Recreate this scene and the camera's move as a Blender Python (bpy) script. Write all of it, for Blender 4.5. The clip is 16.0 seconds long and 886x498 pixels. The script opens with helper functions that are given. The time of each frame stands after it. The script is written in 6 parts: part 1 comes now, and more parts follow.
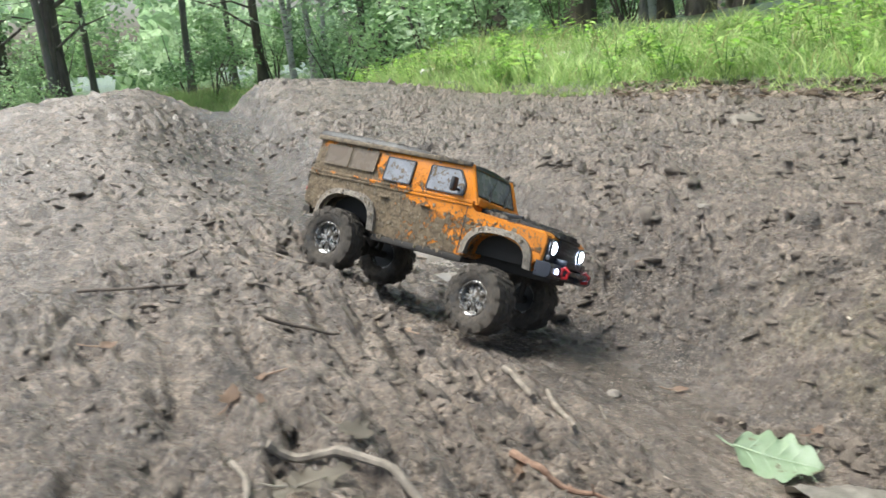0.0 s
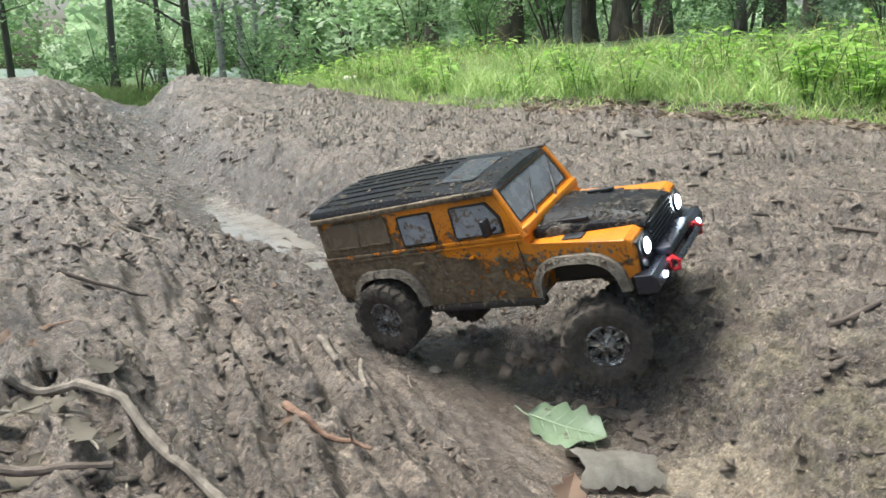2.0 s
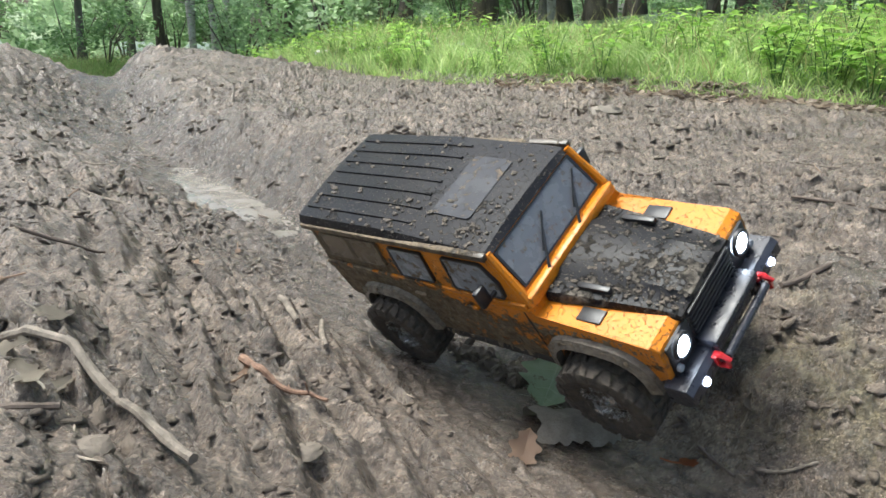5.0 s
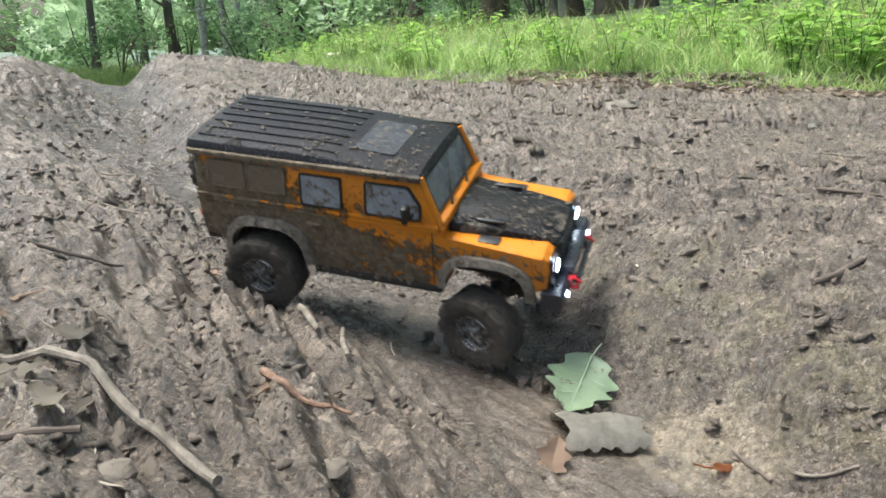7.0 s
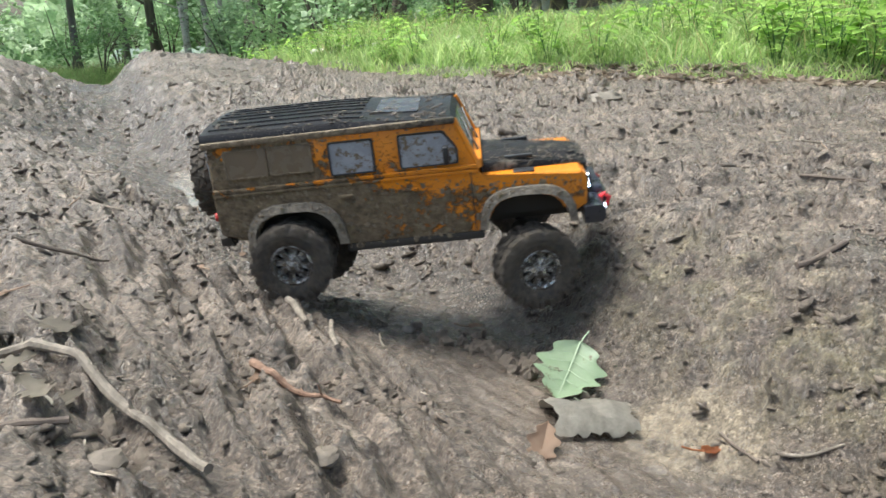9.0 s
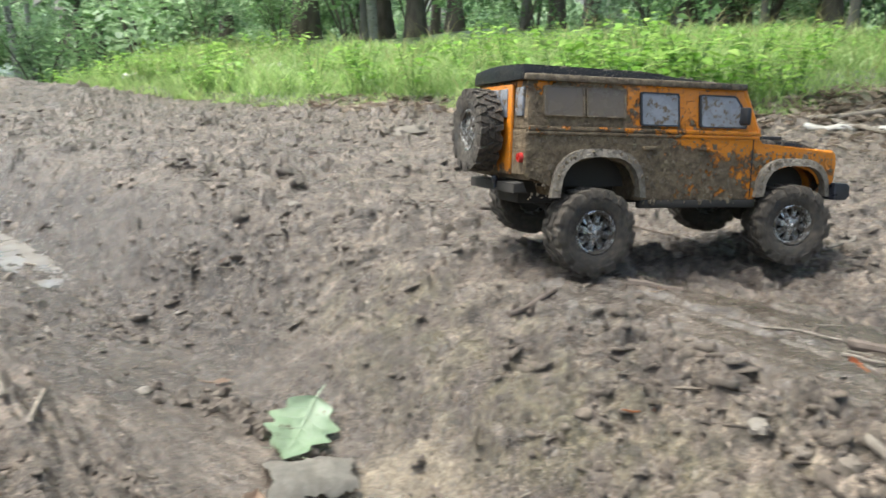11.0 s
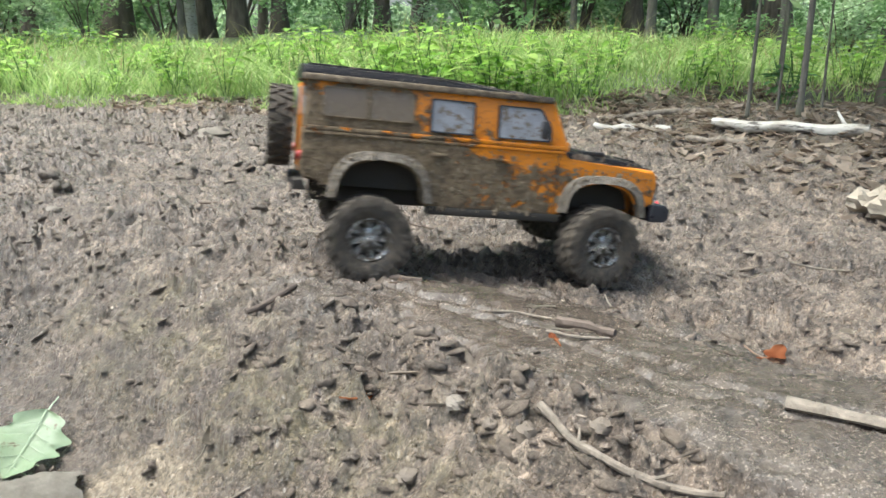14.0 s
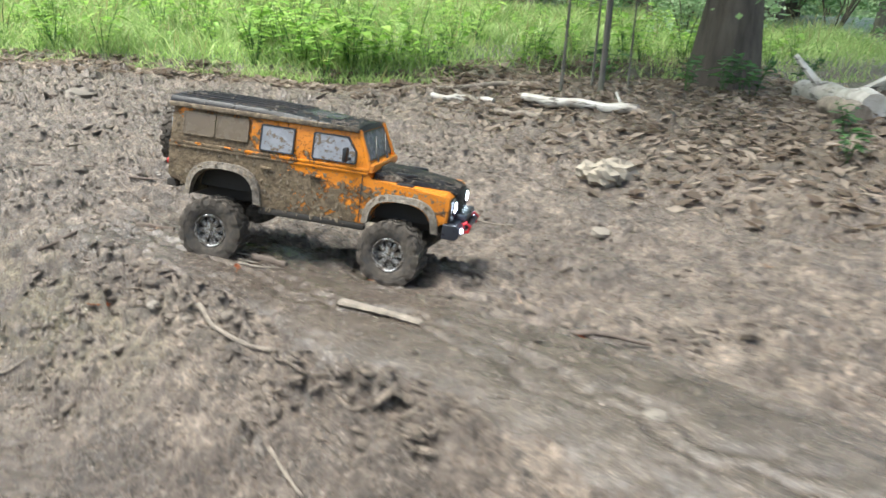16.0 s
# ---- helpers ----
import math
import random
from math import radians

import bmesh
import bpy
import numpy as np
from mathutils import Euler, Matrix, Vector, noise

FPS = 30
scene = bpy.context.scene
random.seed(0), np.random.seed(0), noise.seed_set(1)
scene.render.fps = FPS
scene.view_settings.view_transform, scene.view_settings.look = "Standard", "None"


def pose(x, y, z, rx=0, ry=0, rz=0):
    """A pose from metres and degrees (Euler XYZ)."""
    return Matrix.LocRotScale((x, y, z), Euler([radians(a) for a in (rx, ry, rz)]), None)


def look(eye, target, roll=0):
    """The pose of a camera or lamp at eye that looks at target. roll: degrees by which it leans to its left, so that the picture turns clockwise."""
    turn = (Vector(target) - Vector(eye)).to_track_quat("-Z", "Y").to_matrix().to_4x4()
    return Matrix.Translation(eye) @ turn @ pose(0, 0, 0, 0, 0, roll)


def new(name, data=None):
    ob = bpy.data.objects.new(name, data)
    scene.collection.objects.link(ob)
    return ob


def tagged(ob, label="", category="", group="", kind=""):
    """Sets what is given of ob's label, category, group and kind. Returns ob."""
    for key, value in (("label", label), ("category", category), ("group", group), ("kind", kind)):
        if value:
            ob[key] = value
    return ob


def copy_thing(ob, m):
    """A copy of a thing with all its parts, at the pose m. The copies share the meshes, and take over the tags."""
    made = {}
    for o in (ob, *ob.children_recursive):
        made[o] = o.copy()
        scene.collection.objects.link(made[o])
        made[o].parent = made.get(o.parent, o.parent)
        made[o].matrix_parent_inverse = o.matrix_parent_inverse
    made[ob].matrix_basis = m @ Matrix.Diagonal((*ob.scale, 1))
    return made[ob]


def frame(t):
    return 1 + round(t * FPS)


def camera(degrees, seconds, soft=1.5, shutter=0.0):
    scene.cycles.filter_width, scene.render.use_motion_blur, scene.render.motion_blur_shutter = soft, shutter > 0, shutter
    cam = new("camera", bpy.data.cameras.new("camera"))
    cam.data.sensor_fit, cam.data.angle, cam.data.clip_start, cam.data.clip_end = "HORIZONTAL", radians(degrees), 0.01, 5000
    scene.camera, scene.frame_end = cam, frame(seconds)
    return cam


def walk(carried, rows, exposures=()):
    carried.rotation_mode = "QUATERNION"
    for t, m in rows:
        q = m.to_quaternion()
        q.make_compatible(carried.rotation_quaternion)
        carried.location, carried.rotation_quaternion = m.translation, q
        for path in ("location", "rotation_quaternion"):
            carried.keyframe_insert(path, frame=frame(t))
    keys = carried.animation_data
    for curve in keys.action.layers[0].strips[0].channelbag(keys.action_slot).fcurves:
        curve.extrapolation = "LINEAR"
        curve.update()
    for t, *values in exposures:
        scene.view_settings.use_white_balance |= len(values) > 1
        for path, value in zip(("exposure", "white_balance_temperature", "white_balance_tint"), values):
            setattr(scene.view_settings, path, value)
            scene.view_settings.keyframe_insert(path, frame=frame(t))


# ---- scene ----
from collections import defaultdict

cam = camera(60.14, 16.0, shutter=0.5)
walk(cam, [
    (0.0, pose(-0.1465, 0.0360, 0.5511, 75.262, 3.808, 3.226)),
    (0.5, pose(-0.0825, 0.0296, 0.5292, 75.285, 3.039, 1.539)),
    (1.0, pose(-0.0231, 0.0084, 0.4939, 75.688, 2.127, 0.637)),
    (1.5, pose(0.0000, 0.0000, 0.5000, 75.998, 1.155, -0.288)),
    (2.0, pose(0.0150, -0.0058, 0.4949, 76.247, 0.354, -1.036)),
    (2.5, pose(0.0329, -0.0090, 0.4935, 76.443, -0.227, -1.601)),
    (3.0, pose(0.0449, -0.0206, 0.4896, 76.251, -0.797, -2.238)),
    (3.5, pose(0.0431, -0.0176, 0.4833, 75.716, -1.024, -2.702)),
    (4.0, pose(0.0374, -0.0166, 0.4722, 75.164, -1.083, -2.914)),
    (6.5, pose(0.0286, -0.0008, 0.4686, 74.637, 0.622, -2.214)),
    (7.0, pose(0.0257, 0.0051, 0.4722, 74.675, 1.092, -2.067)),
    (7.5, pose(0.0160, -0.0023, 0.4645, 74.579, 1.386, -2.113)),
    (8.0, pose(0.0106, -0.0043, 0.4674, 74.400, 1.531, -2.334)),
    (8.2, pose(0.0121, -0.0041, 0.4643, 74.312, 1.575, -2.485)),
    (10.3, pose(0.1033, 0.0084, 0.4834, 75.031, 1.059, -8.476)),
    (10.5, pose(0.1253, 0.0071, 0.4919, 75.310, 0.801, -10.131)),
    (11.0, pose(0.1860, -0.0042, 0.5006, 75.856, 0.309, -14.658)),
    (11.5, pose(0.2555, -0.0186, 0.5055, 76.224, 0.106, -19.142)),
    (12.0, pose(0.2711, -0.0290, 0.5014, 76.308, 0.204, -23.077)),
    (12.5, pose(0.2912, -0.0370, 0.4985, 76.176, 0.468, -25.872)),
    (13.0, pose(0.2992, -0.0438, 0.5060, 76.166, 0.539, -27.043)),
    (13.5, pose(0.3101, -0.0565, 0.5044, 76.188, 0.179, -27.106)),
    (14.0, pose(0.3113, -0.0677, 0.4945, 76.060, -0.439, -26.384)),
    (14.5, pose(0.3255, -0.0895, 0.4926, 75.183, -0.927, -25.678)),
    (15.0, pose(0.3089, -0.1668, 0.5580, 73.383, -1.474, -28.012)),
    (15.5, pose(0.3701, -0.3511, 0.6069, 72.426, -2.232, -31.501)),
    (16.0, pose(0.4126, -0.6459, 0.6358, 72.489, -2.559, -31.746)),
], exposures=[(0.0, 0.90, 6010, 3), (3.0, 0.90, 6010, 3), (8.0, 0.98, 6010, 3), (12.5, 1.06, 6010, 3), (16.0, 1.12, 6010, 3)])


# ---- world and light: a bright overcast wood ----
def make_world():
    world = bpy.data.worlds.new("overcast")
    scene.world = world
    world.use_nodes = True
    nt = world.node_tree
    sky = nt.nodes.new("ShaderNodeTexSky")
    sky.sky_type, sky.sun_disc = "NISHITA", False
    sky.sun_elevation, sky.sun_rotation = radians(68), radians(-75)
    sky.air_density, sky.dust_density, sky.ozone_density = 1.0, 6.0, 0.6
    nt.links.new(sky.outputs[0], nt.nodes["Background"].inputs[0])
    nt.nodes["Background"].inputs[1].default_value = 0.15
    sun = bpy.data.lights.new("sun", "SUN")
    sun.energy, sun.angle, sun.color = 2.7, radians(26), (1.0, 0.96, 0.9)
    ob = new("sun", sun)
    ob.matrix_world = look((0, 0, 0), (0.36, -0.10, -0.93))


make_world()

# ---- materials ----
class Mat:
    """A small helper around one principled material."""

    def __init__(self, name, color=(0.5, 0.5, 0.5), rough=0.6, metal=0.0, spec=0.5):
        self.m = bpy.data.materials.new(name)
        self.m.use_nodes = True
        self.nt = self.m.node_tree
        self.b = self.nt.nodes["Principled BSDF"]
        self.set("Base Color", (*color, 1)), self.set("Roughness", rough), self.set("Metallic", metal), self.set("Specular IOR Level", spec)

    def set(self, key, value):
        self.b.inputs[key].default_value = value

    def node(self, kind, **inputs):
        n = self.nt.nodes.new(kind)
        for k, v in inputs.items():
            key = int(k[1:]) if k[0] == "i" and k[1:].isdigit() else k.replace("_", " ")
            if isinstance(v, bpy.types.NodeSocket):
                self.nt.links.new(v, n.inputs[key])
            else:
                n.inputs[key].default_value = v
        return n

    def link(self, out, key):
        self.nt.links.new(out, self.b.inputs[key])

    def coords(self, where="Object"):
        return self.node("ShaderNodeTexCoord").outputs[where]

    def place(self):
        return self.node("ShaderNodeNewGeometry").outputs["Position"]

    def noise(self, scale, detail=4, rough=0.55, vec=None):
        n = self.node("ShaderNodeTexNoise", Scale=scale, Detail=detail, Roughness=rough)
        if vec is not None:
            self.nt.links.new(vec, n.inputs["Vector"])
        return n.outputs["Fac"]

    def ramp(self, fac, stops):
        n = self.node("ShaderNodeValToRGB", Fac=fac)
        e = n.color_ramp.elements
        while len(e) < len(stops):
            e.new(0.5)
        for k, (p, c) in zip(e, stops):
            k.position, k.color = p, ((*c, 1) if len(c) == 3 else c)
        return n.outputs["Color"]

    def range(self, fac, a, b, lo=0.0, hi=1.0):
        return self.node("ShaderNodeMapRange", i0=fac, i1=a, i2=b, i3=lo, i4=hi).outputs[0]

    def math(self, op, a, b=0.0):
        n = self.nt.nodes.new("ShaderNodeMath")
        n.operation = op
        for k, v in enumerate((a, b)):
            if isinstance(v, bpy.types.NodeSocket):
                self.nt.links.new(v, n.inputs[k])
            else:
                n.inputs[k].default_value = v
        return n.outputs[0]

    def mix(self, fac, a, b):
        n = self.nt.nodes.new("ShaderNodeMix")
        n.data_type = "RGBA"
        for key, v in (("Factor", fac), ("A", a), ("B", b)):
            sock = n.inputs[0] if key == "Factor" else n.inputs[6 if key == "A" else 7]
            if isinstance(v, bpy.types.NodeSocket):
                self.nt.links.new(v, sock)
            else:
                sock.default_value = v if key == "Factor" else (*v, 1)
        return n.outputs[2]

    def bump(self, height, strength=0.4, distance=0.002):
        n = self.node("ShaderNodeBump", Height=height, Strength=strength, Distance=distance)
        self.link(n.outputs[0], "Normal")

    def attribute(self, name):
        n = self.nt.nodes.new("ShaderNodeAttribute")
        n.attribute_name = name
        return n.outputs["Fac"]

    def random(self):
        return self.node("ShaderNodeObjectInfo").outputs["Random"]

    def island(self):
        return self.node("ShaderNodeNewGeometry").outputs["Random Per Island"]


def mud_ground():
    k = Mat("mud", rough=0.7, spec=0.6)
    p = k.place()
    flat = k.attribute("smooth")
    broad, mid, fine = k.noise(4.2, 4, 0.6, p), k.noise(17, 6, 0.68, p), k.noise(330, 4, 0.7, p)
    dry = k.ramp(mid, [(0.30, (0.042, 0.031, 0.023)), (0.48, (0.097, 0.074, 0.056)), (0.66, (0.262, 0.208, 0.160))])
    wet = k.ramp(mid, [(0.32, (0.030, 0.023, 0.018)), (0.68, (0.100, 0.079, 0.062))])
    wetness = k.math("ADD", k.attribute("wet"), k.range(broad, 0.35, 0.65, -0.3, 0.45))
    wet_fac = k.math("ADD", wetness, k.range(mid, 0.3, 0.7, -0.3, 0.3))
    wet_fac = k.range(wet_fac, 0.2, 0.8)
    col = k.mix(wet_fac, dry, wet)
    col = k.mix(k.math("MULTIPLY", k.range(fine, 0.53, 0.67), 0.7), col, (0.34, 0.285, 0.23))
    col = k.mix(k.math("MULTIPLY", k.range(k.noise(120, 6, 0.75, p), 0.54, 0.61), 0.8), col, (0.028, 0.021, 0.016))
    col = k.mix(k.range(k.math("MULTIPLY", k.attribute("sand"), k.range(mid, 0.3, 0.55)), 0.15, 0.6), col, (0.20, 0.163, 0.118))
    moss = k.math("MULTIPLY", k.attribute("moss"), k.range(k.noise(22, 4, 0.6, p), 0.42, 0.62))
    col = k.mix(k.math("MULTIPLY", moss, 0.5), col, (0.15, 0.130, 0.070))
    crumbs = []
    for scale, lo, hi in ((34.0, 0.85, 1.15), (110.0, 0.66, 1.32), (300.0, 0.6, 1.4)):
        warp = k.node("ShaderNodeMapping", Vector=p, Scale=(1.0, 1.5, 1.0)).outputs[0]
        add = k.nt.nodes.new("ShaderNodeVectorMath")
        add.operation = "MULTIPLY_ADD"
        k.nt.links.new(k.node("ShaderNodeTexNoise", Vector=p, Scale=scale * 1.3, Detail=3.0).outputs["Color"], add.inputs[0])
        add.inputs[1].default_value = (0.6 / scale,) * 3
        k.nt.links.new(warp, add.inputs[2])
        cell = k.node("ShaderNodeTexVoronoi", Vector=add.outputs[0], Scale=scale)
        crumbs.append(k.math("MULTIPLY", k.math("SUBTRACT", 1.0, cell.outputs["Distance"]), 60.0 / scale))
        tone = k.range(k.node("ShaderNodeSeparateColor", Color=cell.outputs["Color"]).outputs[0], 0.0, 1.0, lo, hi)
        even = k.node("ShaderNodeMix", i0=k.math("MULTIPLY", flat, 0.75))
        k.nt.links.new(tone, even.inputs[2])
        even.inputs[3].default_value = 1.0
        sc = k.nt.nodes.new("ShaderNodeVectorMath")
        sc.operation = "SCALE"
        k.nt.links.new(col, sc.inputs[0]), k.nt.links.new(even.outputs[0], sc.inputs[3])
        col = sc.outputs[0]
    litter = k.ramp(k.noise(30, 4, 0.7, p), [(0.3, (0.035, 0.026, 0.018)), (0.6, (0.11, 0.085, 0.06)), (0.8, (0.22, 0.18, 0.14))])
    col = k.mix(k.attribute("litter"), col, litter)
    turf = k.ramp(k.noise(9, 5, 0.7, p), [(0.3, (0.05, 0.07, 0.025)), (0.7, (0.13, 0.18, 0.06))])
    col = k.mix(k.attribute("turf"), col, turf)
    k.link(col, "Base Color")
    gloss = k.range(k.noise(35, 4, 0.6, p), 0.35, 0.65, 0.12, 0.32)
    r = k.node("ShaderNodeMix", i0=wet_fac)
    k.nt.links.new(gloss, r.inputs[3])
    k.nt.links.new(k.range(k.noise(80, 4, 0.6, p), 0.35, 0.65, 0.22, 0.52), r.inputs[2])
    k.link(r.outputs[0], "Roughness")
    grit = k.math("MULTIPLY", k.noise(420, 5, 0.8, p), 0.3)
    lumpy = k.math("MULTIPLY", k.range(k.noise(130, 7, 0.72, p), 0.38, 0.62), 0.62)
    ledge = k.math("MULTIPLY", k.range(k.noise(52, 7, 0.7, p), 0.46, 0.54), 0.55)
    h = k.math("ADD", k.math("ADD", grit, lumpy), k.math("ADD", ledge, k.math("MULTIPLY", crumbs[1], 0.35)))
    k.bump(k.math("MULTIPLY", h, k.range(flat, 0.0, 1.0, 1.0, 0.3)), 0.75, 0.0026)
    return k.m


def water_film():
    k = Mat("muddy_water", (0.20, 0.17, 0.14), 0.06)
    p = k.place()
    k.link(k.ramp(k.noise(9, 4, 0.6, p), [(0.35, (0.15, 0.133, 0.11)), (0.7, (0.25, 0.228, 0.20))]), "Base Color")
    k.link(k.range(k.noise(18, 4, 0.6, p), 0.35, 0.7, 0.05, 0.2), "Roughness")
    k.bump(k.noise(26, 4, 0.6, p), 0.12, 0.003)
    return k.m


def clod_mud(name="clod_mud", lo=(0.045, 0.034, 0.026), hi=(0.175, 0.14, 0.108), rough=0.5):
    k = Mat(name, rough=rough)
    k.link(k.mix(k.island(), k.ramp(k.noise(60, 4, 0.6, k.place()), [(0.3, lo), (0.7, hi)]), hi), "Base Color")
    k.bump(k.noise(200, 6, 0.72, k.place()), 1.0, 0.006)
    return k.m


def spattered(name, paint, rough, mud_low, mud_high, amount, back=0.0, mud_lo=(0.062, 0.045, 0.029), mud_hi=(0.235, 0.178, 0.112), coat=0.15, speckle=0.5):
    """Paint under dried and wet mud, thick below the waist line and in spots above it."""
    k = Mat(name, paint, rough)
    o = k.coords()
    xyz = k.node("ShaderNodeSeparateXYZ", Vector=o)
    z, along = xyz.outputs[2], k.range(xyz.outputs[0], 0.16, -0.16, -back, back)
    blot, grain, spot = k.noise(21, 7, 0.7, o), k.noise(110, 5, 0.68, o), k.noise(330, 2, 0.5, o)
    low = k.math("ADD", k.range(z, mud_low, mud_high, 0.2, -0.1), along)
    thick = k.math("ADD", k.math("ADD", blot, low), k.math("MULTIPLY", k.math("SUBTRACT", grain, 0.5), 0.5))
    fac = k.range(thick, amount, amount + 0.07)
    dots = k.math("MULTIPLY", k.range(spot, 0.61, 0.65), speckle)
    fac = k.math("MAXIMUM", fac, dots)
    mud = k.ramp(k.noise(75, 6, 0.72, o), [(0.32, mud_lo), (0.68, mud_hi)])
    film = k.mix(k.range(k.noise(15, 3, 0.5, o), 0.4, 0.8, 0.0, 0.3 if back else 0.04), paint, (0.20, 0.15, 0.10))
    k.link(k.mix(fac, film, mud), "Base Color")
    r = k.node("ShaderNodeMix", i0=fac)
    r.inputs[2].default_value = rough
    k.nt.links.new(k.range(grain, 0.3, 0.7, 0.45, 0.9), r.inputs[3])
    k.link(r.outputs[0], "Roughness")
    k.set("Coat Weight", coat), k.set("Coat Roughness", 0.15)
    inv = k.math("SUBTRACT", 1.0, fac)
    k.link(k.math("MULTIPLY", inv, coat), "Coat Weight")
    h = k.math("ADD", k.math("MULTIPLY", fac, 0.6), k.math("MULTIPLY", k.math("MULTIPLY", k.noise(160, 4, 0.65, o), k.range(fac, 0, 1, 0.12, 1)), 0.9))
    k.bump(h, 1.0, 0.0045)
    return k.m


def dusty_glass(name, tint, mud):
    k = Mat(name, tint, 0.2)
    o = k.coords()
    streak = k.noise(40, 4, 0.6, o)
    fac = k.range(k.noise(85, 6, 0.7, o), mud, mud + 0.06)
    dust = k.mix(k.range(streak, 0.3, 0.7, 0.3, 0.9), tint, tuple(1.55 * c for c in tint))
    k.link(k.mix(fac, dust, (0.13, 0.098, 0.066)), "Base Color")
    k.link(k.range(streak, 0.3, 0.7, 0.12, 0.4), "Roughness")
    k.bump(fac, 0.5, 0.001)
    return k.m


def plain(name, color, rough, metal=0.0, vary=0.25, scale=60, bump=0.2, coat=0.0):
    k = Mat(name, color, rough, metal)
    o = k.coords()
    n = k.noise(scale, 4, 0.6, o)
    k.link(k.mix(n, tuple(c * (1 - vary) for c in color), tuple(min(1, c * (1 + vary)) for c in color)), "Base Color")
    k.link(k.range(n, 0.3, 0.7, max(0.03, rough - 0.12), min(1, rough + 0.12)), "Roughness")
    k.set("Coat Weight", coat)
    if bump:
        k.bump(k.noise(scale * 4, 3, 0.6, o), bump, 0.001)
    return k.m


def glow(name, color, strength):
    k = Mat(name, color, 0.3)
    k.set("Emission Color", (*color, 1)), k.set("Emission Strength", strength)
    return k.m


def rubber():
    k = Mat("muddy_rubber", (0.03, 0.03, 0.03), 0.8)
    o = k.coords()
    f = k.range(k.noise(45, 6, 0.7, o), 0.34, 0.52)
    col = k.ramp(k.noise(120, 4, 0.6, o), [(0.3, (0.034, 0.028, 0.022)), (0.7, (0.115, 0.094, 0.072))])
    k.link(k.mix(f, (0.027, 0.025, 0.024), col), "Base Color")
    k.link(k.range(f, 0, 1, 0.55, 0.85), "Roughness")
    k.bump(k.noise(150, 6, 0.72, o), 1.0, 0.0045)
    return k.m


def muddy_metal(name, metal_color, mud_share):
    """Bright plated metal that shows where the mud has been knocked off."""
    k = Mat(name, metal_color, 0.22)
    o = k.coords()
    f = k.range(k.noise(90, 6, 0.7, o), 0.62 - mud_share * 0.3, 0.72 - mud_share * 0.3)
    inv = k.math("SUBTRACT", 1.0, f)
    mud = k.ramp(k.noise(160, 5, 0.7, o), [(0.3, (0.03, 0.024, 0.019)), (0.7, (0.11, 0.09, 0.068))])
    k.link(k.mix(f, metal_color, mud), "Base Color")
    k.link(k.math("MULTIPLY", inv, 0.9), "Metallic")
    k.link(k.range(f, 0, 1, 0.2, 0.8), "Roughness")
    k.bump(k.math("ADD", k.math("MULTIPLY", f, 0.5), k.math("MULTIPLY", k.noise(200, 4, 0.7, o), 0.5)), 0.8, 0.002)
    return k.m


def leaf_green(name, a, b, gloss=0.45, sub=0.0):
    k = Mat(name, a, gloss)
    col = k.mix(k.island(), a, b)
    col = k.mix(k.range(k.noise(4, 4, 0.6, k.place()), 0.38, 0.62, 0, 0.7), col, tuple(0.55 * c for c in a))
    k.link(col, "Base Color")
    k.set("Subsurface Weight", sub)
    # light comes through thin leaves
    tr = k.nt.nodes.new("ShaderNodeBsdfTranslucent")
    k.nt.links.new(col, tr.inputs[0])
    ms = k.node("ShaderNodeMixShader", i0=0.5)
    k.nt.links.new(k.b.outputs[0], ms.inputs[1]), k.nt.links.new(tr.outputs[0], ms.inputs[2])
    k.nt.links.new(ms.outputs[0], k.nt.nodes["Material Output"].inputs[0])
    return k.m


def oak_leaf_green():
    k = Mat("oak_leaf_green", (0.3, 0.4, 0.25), 0.4)
    o = k.coords()
    n = k.noise(45, 4, 0.6, o)
    col = k.mix(n, (0.25, 0.36, 0.19), (0.42, 0.50, 0.36))
    k.link(k.mix(k.range(k.noise(28, 4, 0.6, o), 0.62, 0.68), col, (0.16, 0.11, 0.07)), "Base Color")
    k.bump(k.noise(90, 3, 0.5, o), 0.5, 0.002)
    return k.m


def bark(name, a, b, scale=9, bump=0.9, moss=0.0):
    k = Mat(name, a, 0.9)
    o = k.coords()
    st = k.node("ShaderNodeMapping", Vector=o, Scale=(1, 1, 0.22)).outputs[0]
    n = k.noise(scale, 6, 0.65, st)
    col = k.ramp(n, [(0.3, a), (0.7, b)])
    if moss:
        col = k.mix(k.math("MULTIPLY", k.range(k.noise(3, 3, 0.5, o), 0.45, 0.65), moss), col, (0.08, 0.10, 0.04))
    k.link(col, "Base Color")
    k.bump(k.noise(scale * 2, 6, 0.7, st), bump, 0.28 / scale)
    return k.m


def birch_bark():
    k = Mat("birch_bark", (0.6, 0.58, 0.54), 0.6)
    o = k.coords()
    st = k.node("ShaderNodeMapping", Vector=o, Scale=(0.25, 0.25, 1)).outputs[0]
    f = k.range(k.noise(32, 4, 0.7, st), 0.56, 0.64)
    stain = k.mix(k.range(k.noise(11, 4, 0.6, o), 0.4, 0.7), (0.50, 0.48, 0.44), (0.30, 0.27, 0.225))
    k.link(k.mix(f, stain, (0.07, 0.06, 0.05)), "Base Color")
    k.bump(k.noise(60, 4, 0.6, st), 0.4, 0.003)
    return k.m


